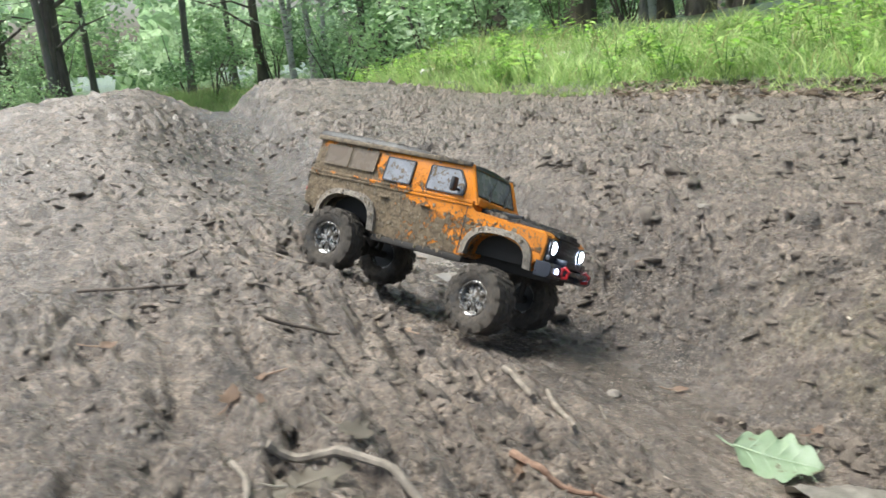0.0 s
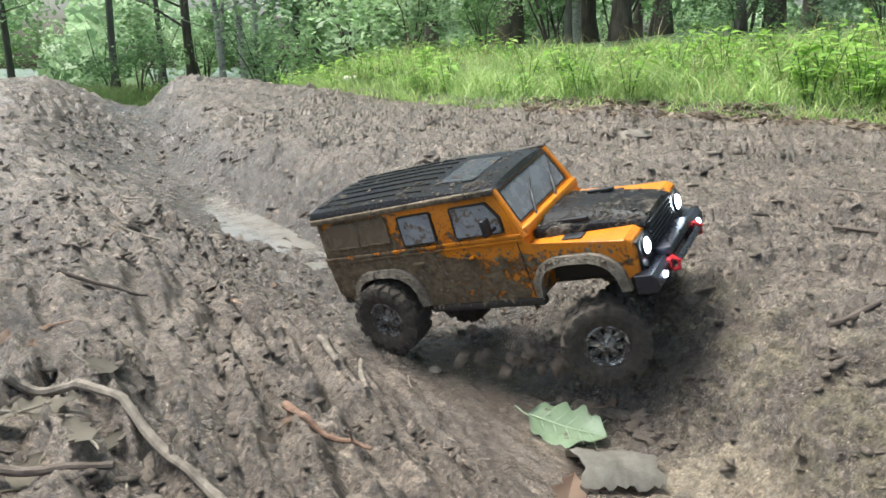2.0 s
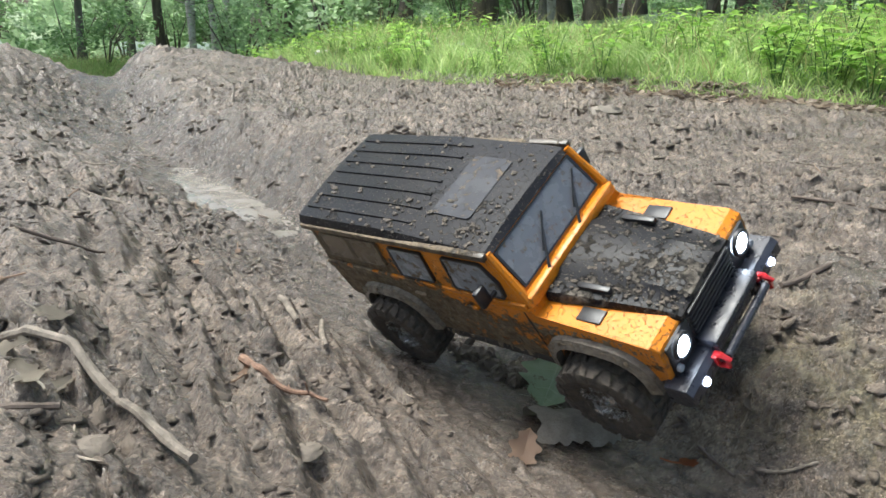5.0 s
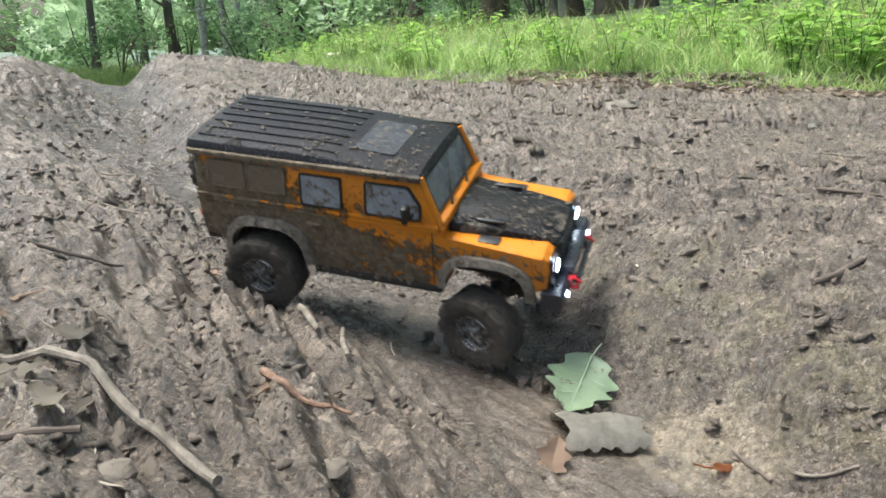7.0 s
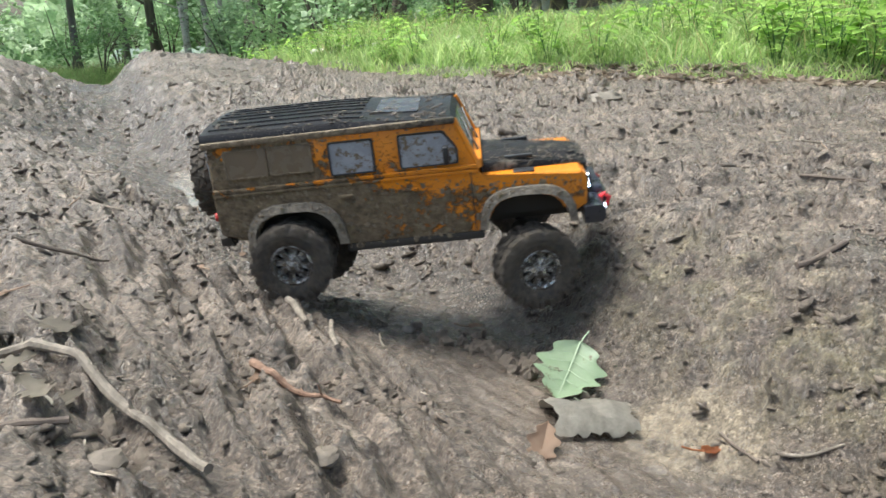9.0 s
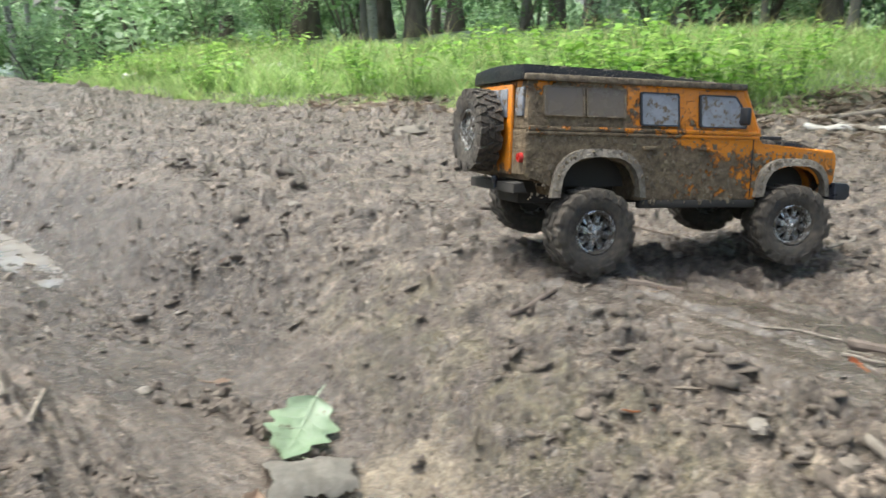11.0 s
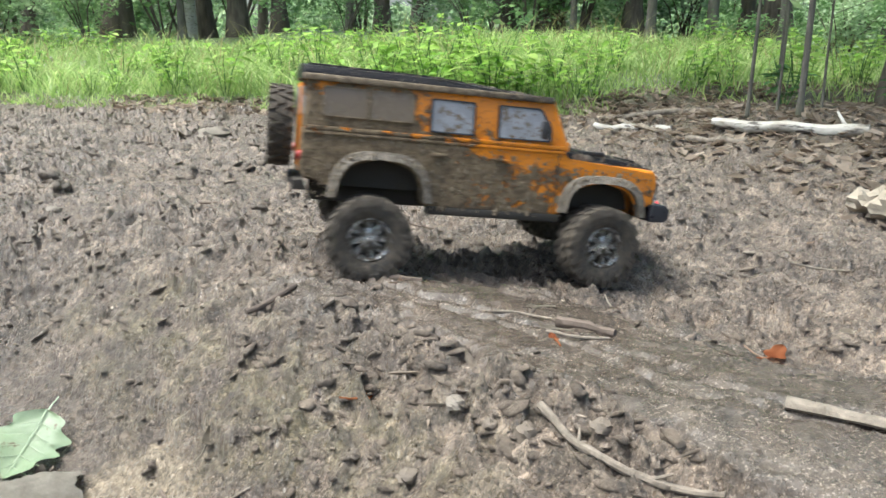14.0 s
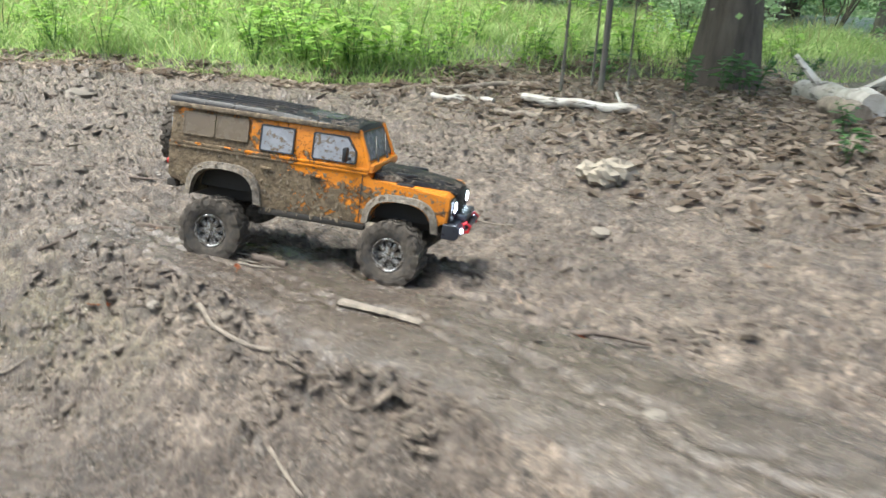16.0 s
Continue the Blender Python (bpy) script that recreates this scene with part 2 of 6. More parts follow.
MUD = mud_ground()
WATER = water_film()
CLOD = clod_mud()
CHIP = clod_mud("mud_chip", (0.038, 0.028, 0.021), (0.22, 0.176, 0.136), 0.45)
CLOD_BROWN = clod_mud("clod_brown", (0.065, 0.048, 0.031), (0.24, 0.185, 0.120), 0.6)
CLOD_DARK = clod_mud("clod_dark", (0.05, 0.04, 0.032), (0.15, 0.122, 0.095), 0.55)
STONE = plain("stone", (0.14, 0.115, 0.09), 0.8, 0, 0.45, 70, 1.0)
STONE_PALE = plain("pale_stone", (0.185, 0.16, 0.13), 0.7, 0, 0.4, 70, 1.0)
ORANGE = spattered("orange_paint", (0.62, 0.205, 0.012), 0.3, 0.150, 0.205, 0.535, 0.20)
ORANGE_REAR = spattered("orange_paint_rear", (0.62, 0.205, 0.012), 0.3, 0.13, 0.16, 0.60)
ORANGE_TOP = spattered("orange_paint_upper", (0.62, 0.205, 0.012), 0.28, 0.15, 0.24, 0.60, 0.29)
FLARE = spattered("flare_plastic", (0.055, 0.050, 0.044), 0.6, 0.1, 0.3, 0.44, 0.0, (0.085, 0.068, 0.050), (0.27, 0.23, 0.18), 0.0)
BLACK = spattered("black_gloss", (0.010, 0.010, 0.012), 0.34, 0.0, 0.01, 0.535, 0.0, (0.030, 0.026, 0.022), (0.15, 0.128, 0.105), 0.0, 0.95)
BONNET = spattered("black_gloss_muddy", (0.010, 0.010, 0.012), 0.42, 0.0, 0.01, 0.435, 0.0, (0.035, 0.030, 0.024), (0.19, 0.165, 0.135), 0.0, 1.0)
GUTTER = spattered("muddy_gutter", (0.05, 0.04, 0.03), 0.4, 0.2, 0.3, 0.42, 0.25)
BLACK_PLASTIC = plain("black_plastic", (0.018, 0.018, 0.020), 0.4, 0, 0.3, 80)
BUMPER = plain("bumper_metal", (0.018, 0.019, 0.026), 0.32, 0.0, 0.6, 90, 0.5)
UNDERSIDE = plain("muddy_underside", (0.035, 0.030, 0.025), 0.85, 0, 0.5, 60, 0.6)
GLASS = dusty_glass("dusty_glass", (0.12, 0.125, 0.135), 0.575)
GLASS_MUDDY = dusty_glass("mud_covered_glass", (0.13, 0.105, 0.08), 0.30)
GLASS_PALE = dusty_glass("pale_glass", (0.17, 0.175, 0.19), 0.52)
GLASS_DARK = dusty_glass("dark_glass", (0.035, 0.036, 0.040), 0.56)
for shiny in (BLACK, BONNET, ORANGE, ORANGE_TOP, GLASS_PALE, GLASS_DARK):
    shiny.node_tree.nodes["Principled BSDF"].inputs["Specular IOR Level"].default_value = 0.2
TYRE = rubber()
CHROME = muddy_metal("muddy_chrome", (0.46, 0.455, 0.44), 0.62)
RIM_DARK = plain("rim_dark", (0.04, 0.038, 0.035), 0.6, 0.2, 0.4, 80)
RED = plain("red_hook", (0.45, 0.02, 0.025), 0.35, 0, 0.2, 80)
LAMP = glow("headlamp_glow", (0.80, 0.86, 1.0), 26.0)
LAMP_SMALL = glow("small_lamp_glow", (0.70, 0.74, 1.0), 5.0)
LAMP_OFF = plain("clear_lamp_lens", (0.30, 0.31, 0.33), 0.2)
TAIL = plain("tail_lamp_red", (0.35, 0.02, 0.015), 0.3)
GRASS = leaf_green("grass", (0.27, 0.44, 0.11), (0.68, 0.78, 0.36))
GRASS_DRY = leaf_green("grass_dry", (0.38, 0.35, 0.16), (0.52, 0.47, 0.24))
WEED = leaf_green("weed_leaf", (0.26, 0.48, 0.08), (0.55, 0.74, 0.20))
WEED_DARK = leaf_green("weed_leaf_dark", (0.08, 0.18, 0.06), (0.15, 0.28, 0.10))
FOLIAGE = leaf_green("foliage", (0.27, 0.44, 0.18), (0.50, 0.66, 0.34))
# pale leaves; on the far woods this paleness stands for haze
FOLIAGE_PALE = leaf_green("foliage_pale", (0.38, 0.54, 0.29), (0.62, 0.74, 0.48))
FOLIAGE_DARK = leaf_green("foliage_dark", (0.16, 0.30, 0.11), (0.32, 0.47, 0.21))
TRUNK = bark("dark_bark", (0.05, 0.041, 0.033), (0.18, 0.15, 0.12), 10, 0.9)
TRUNK_GREY = bark("grey_bark", (0.07, 0.065, 0.055), (0.20, 0.185, 0.16), 12, 0.7, 0.5)
BIRCH = birch_bark()
STICK = bark("dry_stick", (0.10, 0.083, 0.064), (0.30, 0.255, 0.205), 60, 0.8)
STICK_DARK = bark("wet_stick", (0.06, 0.045, 0.035), (0.16, 0.125, 0.10), 40, 0.4)
BARK_RED = bark("torn_bark", (0.09, 0.045, 0.028), (0.30, 0.19, 0.13), 80, 0.8)
DEAD_PALE = leaf_green("dead_leaf_pale", (0.30, 0.265, 0.215), (0.48, 0.43, 0.35), 0.7)
DEAD_BROWN = leaf_green("dead_leaf_brown", (0.42, 0.30, 0.22), (0.55, 0.42, 0.32), 0.7)
DEAD_ORANGE = leaf_green("dead_leaf_orange", (0.40, 0.13, 0.05), (0.52, 0.22, 0.09), 0.7)
OAK_GREEN = oak_leaf_green()
OAK_VEIN = plain("oak_leaf_vein", (0.40, 0.48, 0.33), 0.6)
LITTER = leaf_green("leaf_litter", (0.17, 0.125, 0.09), (0.50, 0.42, 0.34), 0.75)
FUNGUS = plain("pale_crumpled_bark", (0.27, 0.235, 0.185), 0.85, 0, 0.4, 25, 1.0)


def trodden_bits():
    k = Mat("trodden_bits", rough=0.75)
    k.link(k.ramp(k.island(), [(0.0, (0.06, 0.045, 0.034)), (0.45, (0.17, 0.135, 0.10)), (1.0, (0.42, 0.36, 0.29))]), "Base Color")
    return k.m


DEBRIS = trodden_bits()

# ---- mesh helpers ----
def finish(name, bm, material, smooth=True):
    me = bpy.data.meshes.new(name)
    bmesh.ops.recalc_face_normals(bm, faces=bm.faces)
    bm.to_mesh(me)
    bm.free()
    me.materials.append(material)
    if smooth:
        for p in me.polygons:
            p.use_smooth = True
        me.set_sharp_from_angle(angle=radians(35))
    return me


def part(name, bm, material, parent, label="", at=None, smooth=True):
    ob = new(name, finish(name, bm, material, smooth))
    ob.parent = parent
    if at is not None:
        ob.matrix_basis = at
    return tagged(ob, label)


def thing(name, bm, material, label, category, at=None, group="", smooth=True, kind=""):
    ob = new(name, finish(name, bm, material, smooth))
    if at is not None:
        ob.matrix_basis = at
    return tagged(ob, label, category, group, kind)


def holder(name, label, category, at=None, group=""):
    ob = new(name)
    ob.empty_display_size = 0.05
    if at is not None:
        ob.matrix_basis = at
    return tagged(ob, label, category, group)


def raw(name, verts, faces, material, smooth=False):
    me = bpy.data.meshes.new(name)
    me.from_pydata(verts, [], faces)
    me.materials.append(material)
    if smooth:
        me.polygons.foreach_set("use_smooth", [True] * len(me.polygons))
    me.update()
    return me


def add_box(bm, a, b, bevel=0.0, segments=2):
    vs = [bm.verts.new((x, y, z)) for x in (a[0], b[0]) for y in (a[1], b[1]) for z in (a[2], b[2])]
    fs = [bm.faces.new([vs[i] for i in q]) for q in ((0, 1, 3, 2), (4, 6, 7, 5), (0, 4, 5, 1), (2, 3, 7, 6), (0, 2, 6, 4), (1, 5, 7, 3))]
    if bevel:
        edges = list({e for f in fs for e in f.edges})
        bmesh.ops.bevel(bm, geom=edges, offset=bevel, segments=segments, affect="EDGES", profile=0.5)
    return bm


def box(a, b, bevel=0.0, segments=2):
    return add_box(bmesh.new(), a, b, bevel, segments)


def prism(outline, y0, y1, bevel=0.0, bm=None):
    """An outline in x and z, drawn out from y0 to y1."""
    bm = bm or bmesh.new()
    near, far = [bm.verts.new((x, y0, z)) for x, z in outline], [bm.verts.new((x, y1, z)) for x, z in outline]
    fs = [bm.faces.new(near), bm.faces.new(far[::-1])]
    n = len(outline)
    fs += [bm.faces.new((near[i], far[i], far[(i + 1) % n], near[(i + 1) % n])) for i in range(n)]
    if bevel:
        rim = list({e for f in fs[:2] for e in f.edges})
        bmesh.ops.bevel(bm, geom=rim, offset=bevel, segments=3, affect="EDGES", profile=0.6)
    return bm


def lathe(profile, segments, axis="y", bm=None):
    """A ring of (radius, along) points turned about an axis."""
    bm = bm or bmesh.new()
    rings = []
    for k in range(segments):
        a = 2 * math.pi * k / segments
        c, s = math.cos(a), math.sin(a)
        rings.append([bm.verts.new((r * c, h, r * s) if axis == "y" else (r * c, r * s, h)) for r, h in profile])
    m = len(profile)
    for k in range(segments):
        p, q = rings[k], rings[(k + 1) % segments]
        for i in range(m - 1):
            bm.faces.new((p[i], p[i + 1], q[i + 1], q[i]))
    return bm


def tube(points, radii, sides=8, bm=None, wobble=0.0, rng=None):
    bm = bm or bmesh.new()
    pts = [Vector(p) for p in points]
    last = None
    for i, p in enumerate(pts):
        way = (pts[min(i + 1, len(pts) - 1)] - pts[max(i - 1, 0)]).normalized()
        side = way.cross(Vector((0, 0, 1)) if abs(way.z) < 0.9 else Vector((0, 1, 0))).normalized()
        up = side.cross(way)
        ring = []
        for k in range(sides):
            a = 2 * math.pi * k / sides
            r = radii[i] * (1 + (wobble * (rng.random() - 0.5) * 2 if rng else 0))
            ring.append(bm.verts.new(p + side * (r * math.cos(a)) + up * (r * math.sin(a))))
        if last:
            for k in range(sides):
                bm.faces.new((last[k], last[(k + 1) % sides], ring[(k + 1) % sides], ring[k]))
        else:
            bm.faces.new(ring[::-1])
        last = ring
    bm.faces.new(last)
    return bm


def lump_mesh(bm, rng, at, size, flat=0.6, rings=4, sides=7, jag=0.24):
    """A rough rounded clod or stone."""
    phase = [rng.uniform(0.96 - jag, 0.96 + jag) for _ in range(sides * (rings + 1))]
    rows = []
    for i in range(rings + 1):
        th = math.pi * i / rings
        if i in (0, rings):
            rows.append([bm.verts.new((at[0], at[1], at[2] + size * flat * math.cos(th) * phase[i]))])
            continue
        rows.append([])
        for k in range(sides):
            a = 2 * math.pi * k / sides + i * 0.3
            r = size * math.sin(th) * phase[i * sides + k]
            rows[-1].append(bm.verts.new((at[0] + r * math.cos(a), at[1] + r * math.sin(a) * 0.85, at[2] + size * flat * math.cos(th) * phase[i * sides + k])))
    for i in range(rings):
        p, q = rows[i], rows[i + 1]
        for k in range(sides):
            if len(p) == 1:
                bm.faces.new((p[0], q[k], q[(k + 1) % sides]))
            elif len(q) == 1:
                bm.faces.new((p[k], q[0], p[(k + 1) % sides]))
            else:
                bm.faces.new((p[k], q[k], q[(k + 1) % sides], p[(k + 1) % sides]))
    return bm


GRID = {}


def gz(x, y):
    """Height of the finished ground sheet."""
    xs, ys, z = GRID["x"], GRID["y"], GRID["z"]
    i = min(max(int(np.searchsorted(xs, x)) - 1, 0), len(xs) - 2)
    j = min(max(int(np.searchsorted(ys, y)) - 1, 0), len(ys) - 2)
    a, b = (x - xs[i]) / (xs[i + 1] - xs[i]), (y - ys[j]) / (ys[j + 1] - ys[j])
    return float((z[j, i] * (1 - a) + z[j, i + 1] * a) * (1 - b) + (z[j + 1, i] * (1 - a) + z[j + 1, i + 1] * a) * b)


def base_z(x, y):
    return float(base_height(x, y))

# ---- the lie of the land ----
def lattice(ix, iy, seed):
    h = (ix.astype(np.int64) * 374761393 + iy.astype(np.int64) * 668265263 + seed * 974634541) & 0x7FFFFFFF
    h = ((h ^ (h >> 13)) * 1274126177) & 0x7FFFFFFF
    return ((h ^ (h >> 16)) & 0xFFFF) / 65535.0


def value_noise(x, y, size, seed):
    u, v = np.asarray(x, float) / size, np.asarray(y, float) / size
    i, j = np.floor(u), np.floor(v)
    a, b = u - i, v - j
    a, b = a * a * (3 - 2 * a), b * b * (3 - 2 * b)
    top = lattice(i, j, seed) * (1 - a) + lattice(i + 1, j, seed) * a
    low = lattice(i, j + 1, seed) * (1 - a) + lattice(i + 1, j + 1, seed) * a
    return top * (1 - b) + low * b - 0.5


def lumps(x, y, size, seed, fill=0.6):
    """Rounded clods strewn one to a cell, from 0 to 1."""
    u, v = np.asarray(x, float) / size, np.asarray(y, float) / size
    i, j = np.floor(u), np.floor(v)
    out = np.zeros_like(u)
    for di in (-1, 0, 1):
        for dj in (-1, 0, 1):
            ci, cj = i + di, j + dj
            px, py = ci + lattice(ci, cj, seed), cj + lattice(ci, cj, seed + 1)
            size_here = lattice(ci, cj, seed + 2)
            r = 0.25 + 0.55 * size_here
            stretch = 0.7 + 0.7 * lattice(ci, cj, seed + 3)
            d2 = ((u - px) * stretch) ** 2 + ((v - py) / stretch) ** 2
            lump = np.clip(1 - d2 / r**2, 0, 1) ** 0.62 * r
            out = np.maximum(out, np.where(size_here < fill, lump, 0))
    return out


def plates(x, y, size, seed, fill=0.6, edge=3.0):
    """Flat tilted flakes of mud with ragged edges, one to a cell."""
    wx = x + 0.45 * size * value_noise(x, y, size * 0.42, seed + 5)
    wy = y + 0.45 * size * value_noise(x, y, size * 0.42, seed + 6)
    u, v = wx / size, wy / size
    i, j = np.floor(u), np.floor(v)
    out = np.zeros_like(u)
    for di in (-1, 0, 1):
        for dj in (-1, 0, 1):
            ci, cj = i + di, j + dj
            px, py = ci + lattice(ci, cj, seed), cj + lattice(ci, cj, seed + 1)
            big = lattice(ci, cj, seed + 2)
            r = 0.3 + 0.5 * big
            long = 0.65 + 0.8 * lattice(ci, cj, seed + 3)
            du, dv = (u - px) * long, (v - py) / long
            tilt = 0.75 + 0.9 * (du * (lattice(ci, cj, seed + 7) - 0.5) + dv * (lattice(ci, cj, seed + 8) - 0.5)) / r * 1.6
            flake = np.clip((1 - (du**2 + dv**2) / r**2) * edge, 0, 1) * r * tilt
            out = np.maximum(out, np.where(big < fill, flake, 0))
    return out


RUT_Y = (-2.0, 0.3, 0.5, 0.75, 0.95, 1.2, 1.48, 1.72, 2.65, 3.3, 4.2, 6.5, 12.0)
RUT_X = (1.2, 0.42, 0.33, 0.24, 0.16, 0.065, -0.09, -0.22, -0.74, -1.17, -1.55, -2.45, -4.5)
ACROSS = (-1.4, -0.75, -0.55, -0.47, -0.35, -0.22, -0.12, 0.0, 0.115, 0.2, 0.27, 0.34, 0.45, 0.8)
RISE = (0.225, 0.24, 0.228, 0.205, 0.135, 0.072, 0.03, 0.008, 0.0, 0.105, 0.17, 0.2, 0.214, 0.202)
EDGE_X = (-9.0, -3.0, -1.5, -0.34, 0.3, 1.35, 1.75, 2.2, 3.1, 3.4, 4.6, 7.0, 20.0)
EDGE_Y = (14.0, 11.0, 8.6, 5.95, 5.15, 4.45, 3.85, 3.45, 3.0, 2.75, 2.75, 2.4, 1.0)


def soft_interp(v, xs, ys, blur):
    return sum(np.interp(v + k * blur, xs, ys) for k in (-1, -0.5, 0, 0.5, 1)) / 5


def step(v, a, b):
    s = np.clip((v - a) / (b - a), 0, 1)
    return s * s * (3 - 2 * s)


def rut_offset(x, y):
    """Metres to the right of the rut's middle line, square to it."""
    c = soft_interp(y, RUT_Y, RUT_X, 0.1)
    slope = (soft_interp(y + 0.05, RUT_Y, RUT_X, 0.1) - soft_interp(y - 0.05, RUT_Y, RUT_X, 0.1)) / 0.1
    return (x - c) / np.sqrt(1 + slope**2)


def turf_depth(x, y):
    """Metres behind the edge of the grass; negative on the bare mud."""
    return y - soft_interp(x, EDGE_X, EDGE_Y, 0.25) + 0.25 * value_noise(x, y, 0.5, 31)


def bump(x, y, cx, cy, rx, ry):
    return np.exp(-(((x - cx) / rx) ** 2) - ((y - cy) / ry) ** 2)


def base_height(x, y):
    d = rut_offset(x, y)
    h = soft_interp(d, ACROSS, RISE, 0.045)
    # the rut climbs over a far crest, with a mound on either hand
    h = h + 0.09 * step(y, 3.4, 6.2) * step(-d, -1.6, -0.3) * step(d, -3.0, -0.2)
    h = h + 0.10 * bump(x, y, -2.9, 5.0, 1.0, 1.4) + 0.10 * bump(x, y, -1.45, 5.9, 0.9, 1.2) + 0.10 * bump(x, y, -2.0, 4.0, 0.5, 0.7)
    h = h - 0.42 * step(y, 6.6, 11.0) * step(-x, 0.4, 2.5)
    # flat trodden ground and the shallow track on the far right
    h = h - 0.05 * bump(x, y, 1.45, 0.35, 0.45, 0.5) - 0.085 * bump(x, y, 2.05, 0.95, 0.28, 0.6)
    h = h + 0.07 * step(x, 2.25, 3.2) * step(y, -0.6, 1.2)
    h = h - 0.05 * bump(x, y, 1.45, 2.7, 0.35, 0.25) - 0.020 * bump(x, y, 0.98, 0.66, 0.38, 0.32) + 0.02 * bump(x, y, 0.5, 1.3, 0.25, 0.3)
    # the grassy bank
    g = turf_depth(x, y)
    h = h + 0.05 * step(g, -0.05, 0.12) + np.where(x > -2, 0.08, 0.05) * np.clip(g, 0, 6) * step(x, -3, -0.5)
    return h


SHELF_Y = (-1.2, -0.6, 0.06, 0.24, 0.39, 0.48, 0.70, 0.80, 0.97, 1.3, 2.0)
SHELF_X = (1.3, 1.04, 0.86, 0.80, 0.745, 0.705, 0.67, 0.585, 0.5, 0.36, 0.1)


def shelf_offset(x, y):
    """Metres in from the broken lip of the trodden shelf beside the rut."""
    return x - soft_interp(y, SHELF_Y, SHELF_X, 0.05) + 0.05 * value_noise(x, y, 0.09, 51) + 0.03 * value_noise(x, y, 0.03, 52)


def shelf_mask(x, y):
    q = shelf_offset(x, y)
    return step(q, 0.0, 0.025) * (1 - step(q, 0.24, 0.42)) * (1 - step(y, 0.8, 1.05)) * step(y, -0.9, -0.3)


def ground_height(x, y, fine=1.0):
    x, y = np.asarray(x, float), np.asarray(y, float)
    h = base_height(x, y)
    d, g, q = rut_offset(x, y), turf_depth(x, y), shelf_offset(x, y)
    shelf = shelf_mask(x, y)
    bare = 1 - step(g, -0.1, 0.2)
    bottom = bump(d, 0 * d, 0.0, 0, 0.15, 1) * step(y, 0.2, 0.6) * (1 - 0.5 * step(y, 1.15, 1.5))
    rough = bare * np.clip(1 - 0.8 * bottom - 0.85 * shelf, 0.1, 1) * fine * step(y, -1.0, -0.45) * (1 - step(np.abs(x - 0.4), 3.2, 5.0))
    h = h + 0.05 * value_noise(x, y, 0.9, 1) * step(np.abs(d), 0.3, 0.8) + rough * (0.024 * value_noise(x, y, 0.24, 2) + 0.016 * value_noise(x, y, 0.11, 12))
    # flakes and clods, stretched along the way that wheels have run
    way = np.where(d < 0.15, y + 0.6 * d, y + 0.25 * q)
    off = np.where(d < 0.15, d, q)
    # long scrapes beside the rut, run along it
    rough = rough * (1 - 0.75 * puddle_bed(x, y) * bump(d, 0 * d, 0.0, 0, 0.2, 1))
    scrape = step(-d, 0.08, 0.2) * (1 - step(-d, 0.6, 0.9)) * bare * step(y, -0.4, 0.2) * (1 - step(y, 2.4, 3.4)) * fine
    h = h + scrape * (0.046 * np.abs(value_noise(off, way * 0.12, 0.036, 63)) + 0.024 * np.abs(value_noise(off + 1.0, way * 0.15, 0.018, 64)) - 0.012)
    rough = rough * (1 - 0.3 * scrape)
    patch = np.clip(0.75 + 1.8 * value_noise(x, y, 0.22, 3), 0.25, 1.3)
    h = h + rough * patch * ((0.028 + 0.016 * step(y, 1.2, 1.8)) * plates(off * 1.3, way * 0.7, 0.085, 5, 0.5, 5.0) + 0.030 * plates(off * 1.4 + 3.1, way * 0.55, 0.044, 11, 0.66, 8.0) - 0.013)
    h = h + rough * (0.018 * plates(off * 1.3 + 0.3 * y, way * 0.6 + 1.7, 0.026, 17, 0.66, 7.0) + 0.008 * plates(x + 0.2 * y, y + 2.3, 0.0155, 23, 0.7, 4.0) - 0.006)
    # ridges dragged along the left side of the rut
    wander = d + 0.035 * value_noise(x, y, 0.3, 41)
    left = bump(wander, 0 * d, -0.34, 0, 0.12, 1) * step(y, 0.4, 0.6) * (1 - step(y, 1.8, 2.8))
    tread = np.clip(np.sin((y - 0.8 * d) * 95 + 3 * value_noise(x, y, 0.06, 42)), -0.2, 1)
    h = h + left * (0.010 * np.sin(wander * 120 + 2 * value_noise(x, y, 0.1, 44)) + 0.013 * tread * bump(wander, 0 * d, -0.31, 0, 0.035, 1))
    # wheel tracks pressed into the shelf, and fainter ones over the ground beyond it
    lane = q + 0.02 * value_noise(x, y, 0.25, 43)
    lug = 0.85 + 0.15 * np.sin(y * 170 + 4 * value_noise(x, y, 0.05, 45))
    grooves = sum(np.exp(-(((lane - c) / 0.011) ** 2)) for c in (0.115, 0.15))
    h = h - 0.008 * shelf * grooves * lug
    streak = step(q, 0.2, 0.4) * (1 - step(y, 0.9, 1.6)) * bare * step(y, -1.0, -0.45) * (1 - step(x, 2.6, 4.0))
    h = h + streak * 0.016 * (value_noise(lane, y * 0.16, 0.030, 46) + 0.6 * value_noise(lane, y * 0.2, 0.016, 49))
    # the broken lip of the shelf
    lip = np.exp(-(((q + 0.02) / 0.03) ** 2)) * step(y, -0.4, 0.1) * (1 - step(y, 0.8, 1.0))
    h = h + lip * 0.03 * (plates(x, y, 0.03, 61, 0.7) - 0.25) - 0.012 * step(-q, 0.01, 0.04) * (1 - step(-q, 0.1, 0.25)) * step(y, -0.3, 0.1) * (1 - step(y, 0.75, 0.95))
    # scraped steps down the steep side of the rut
    wall = bump(d, 0 * d, 0.27, 0, 0.06, 1) * step(y, 1.05, 1.3) * (1 - step(y, 2.2, 3.0))
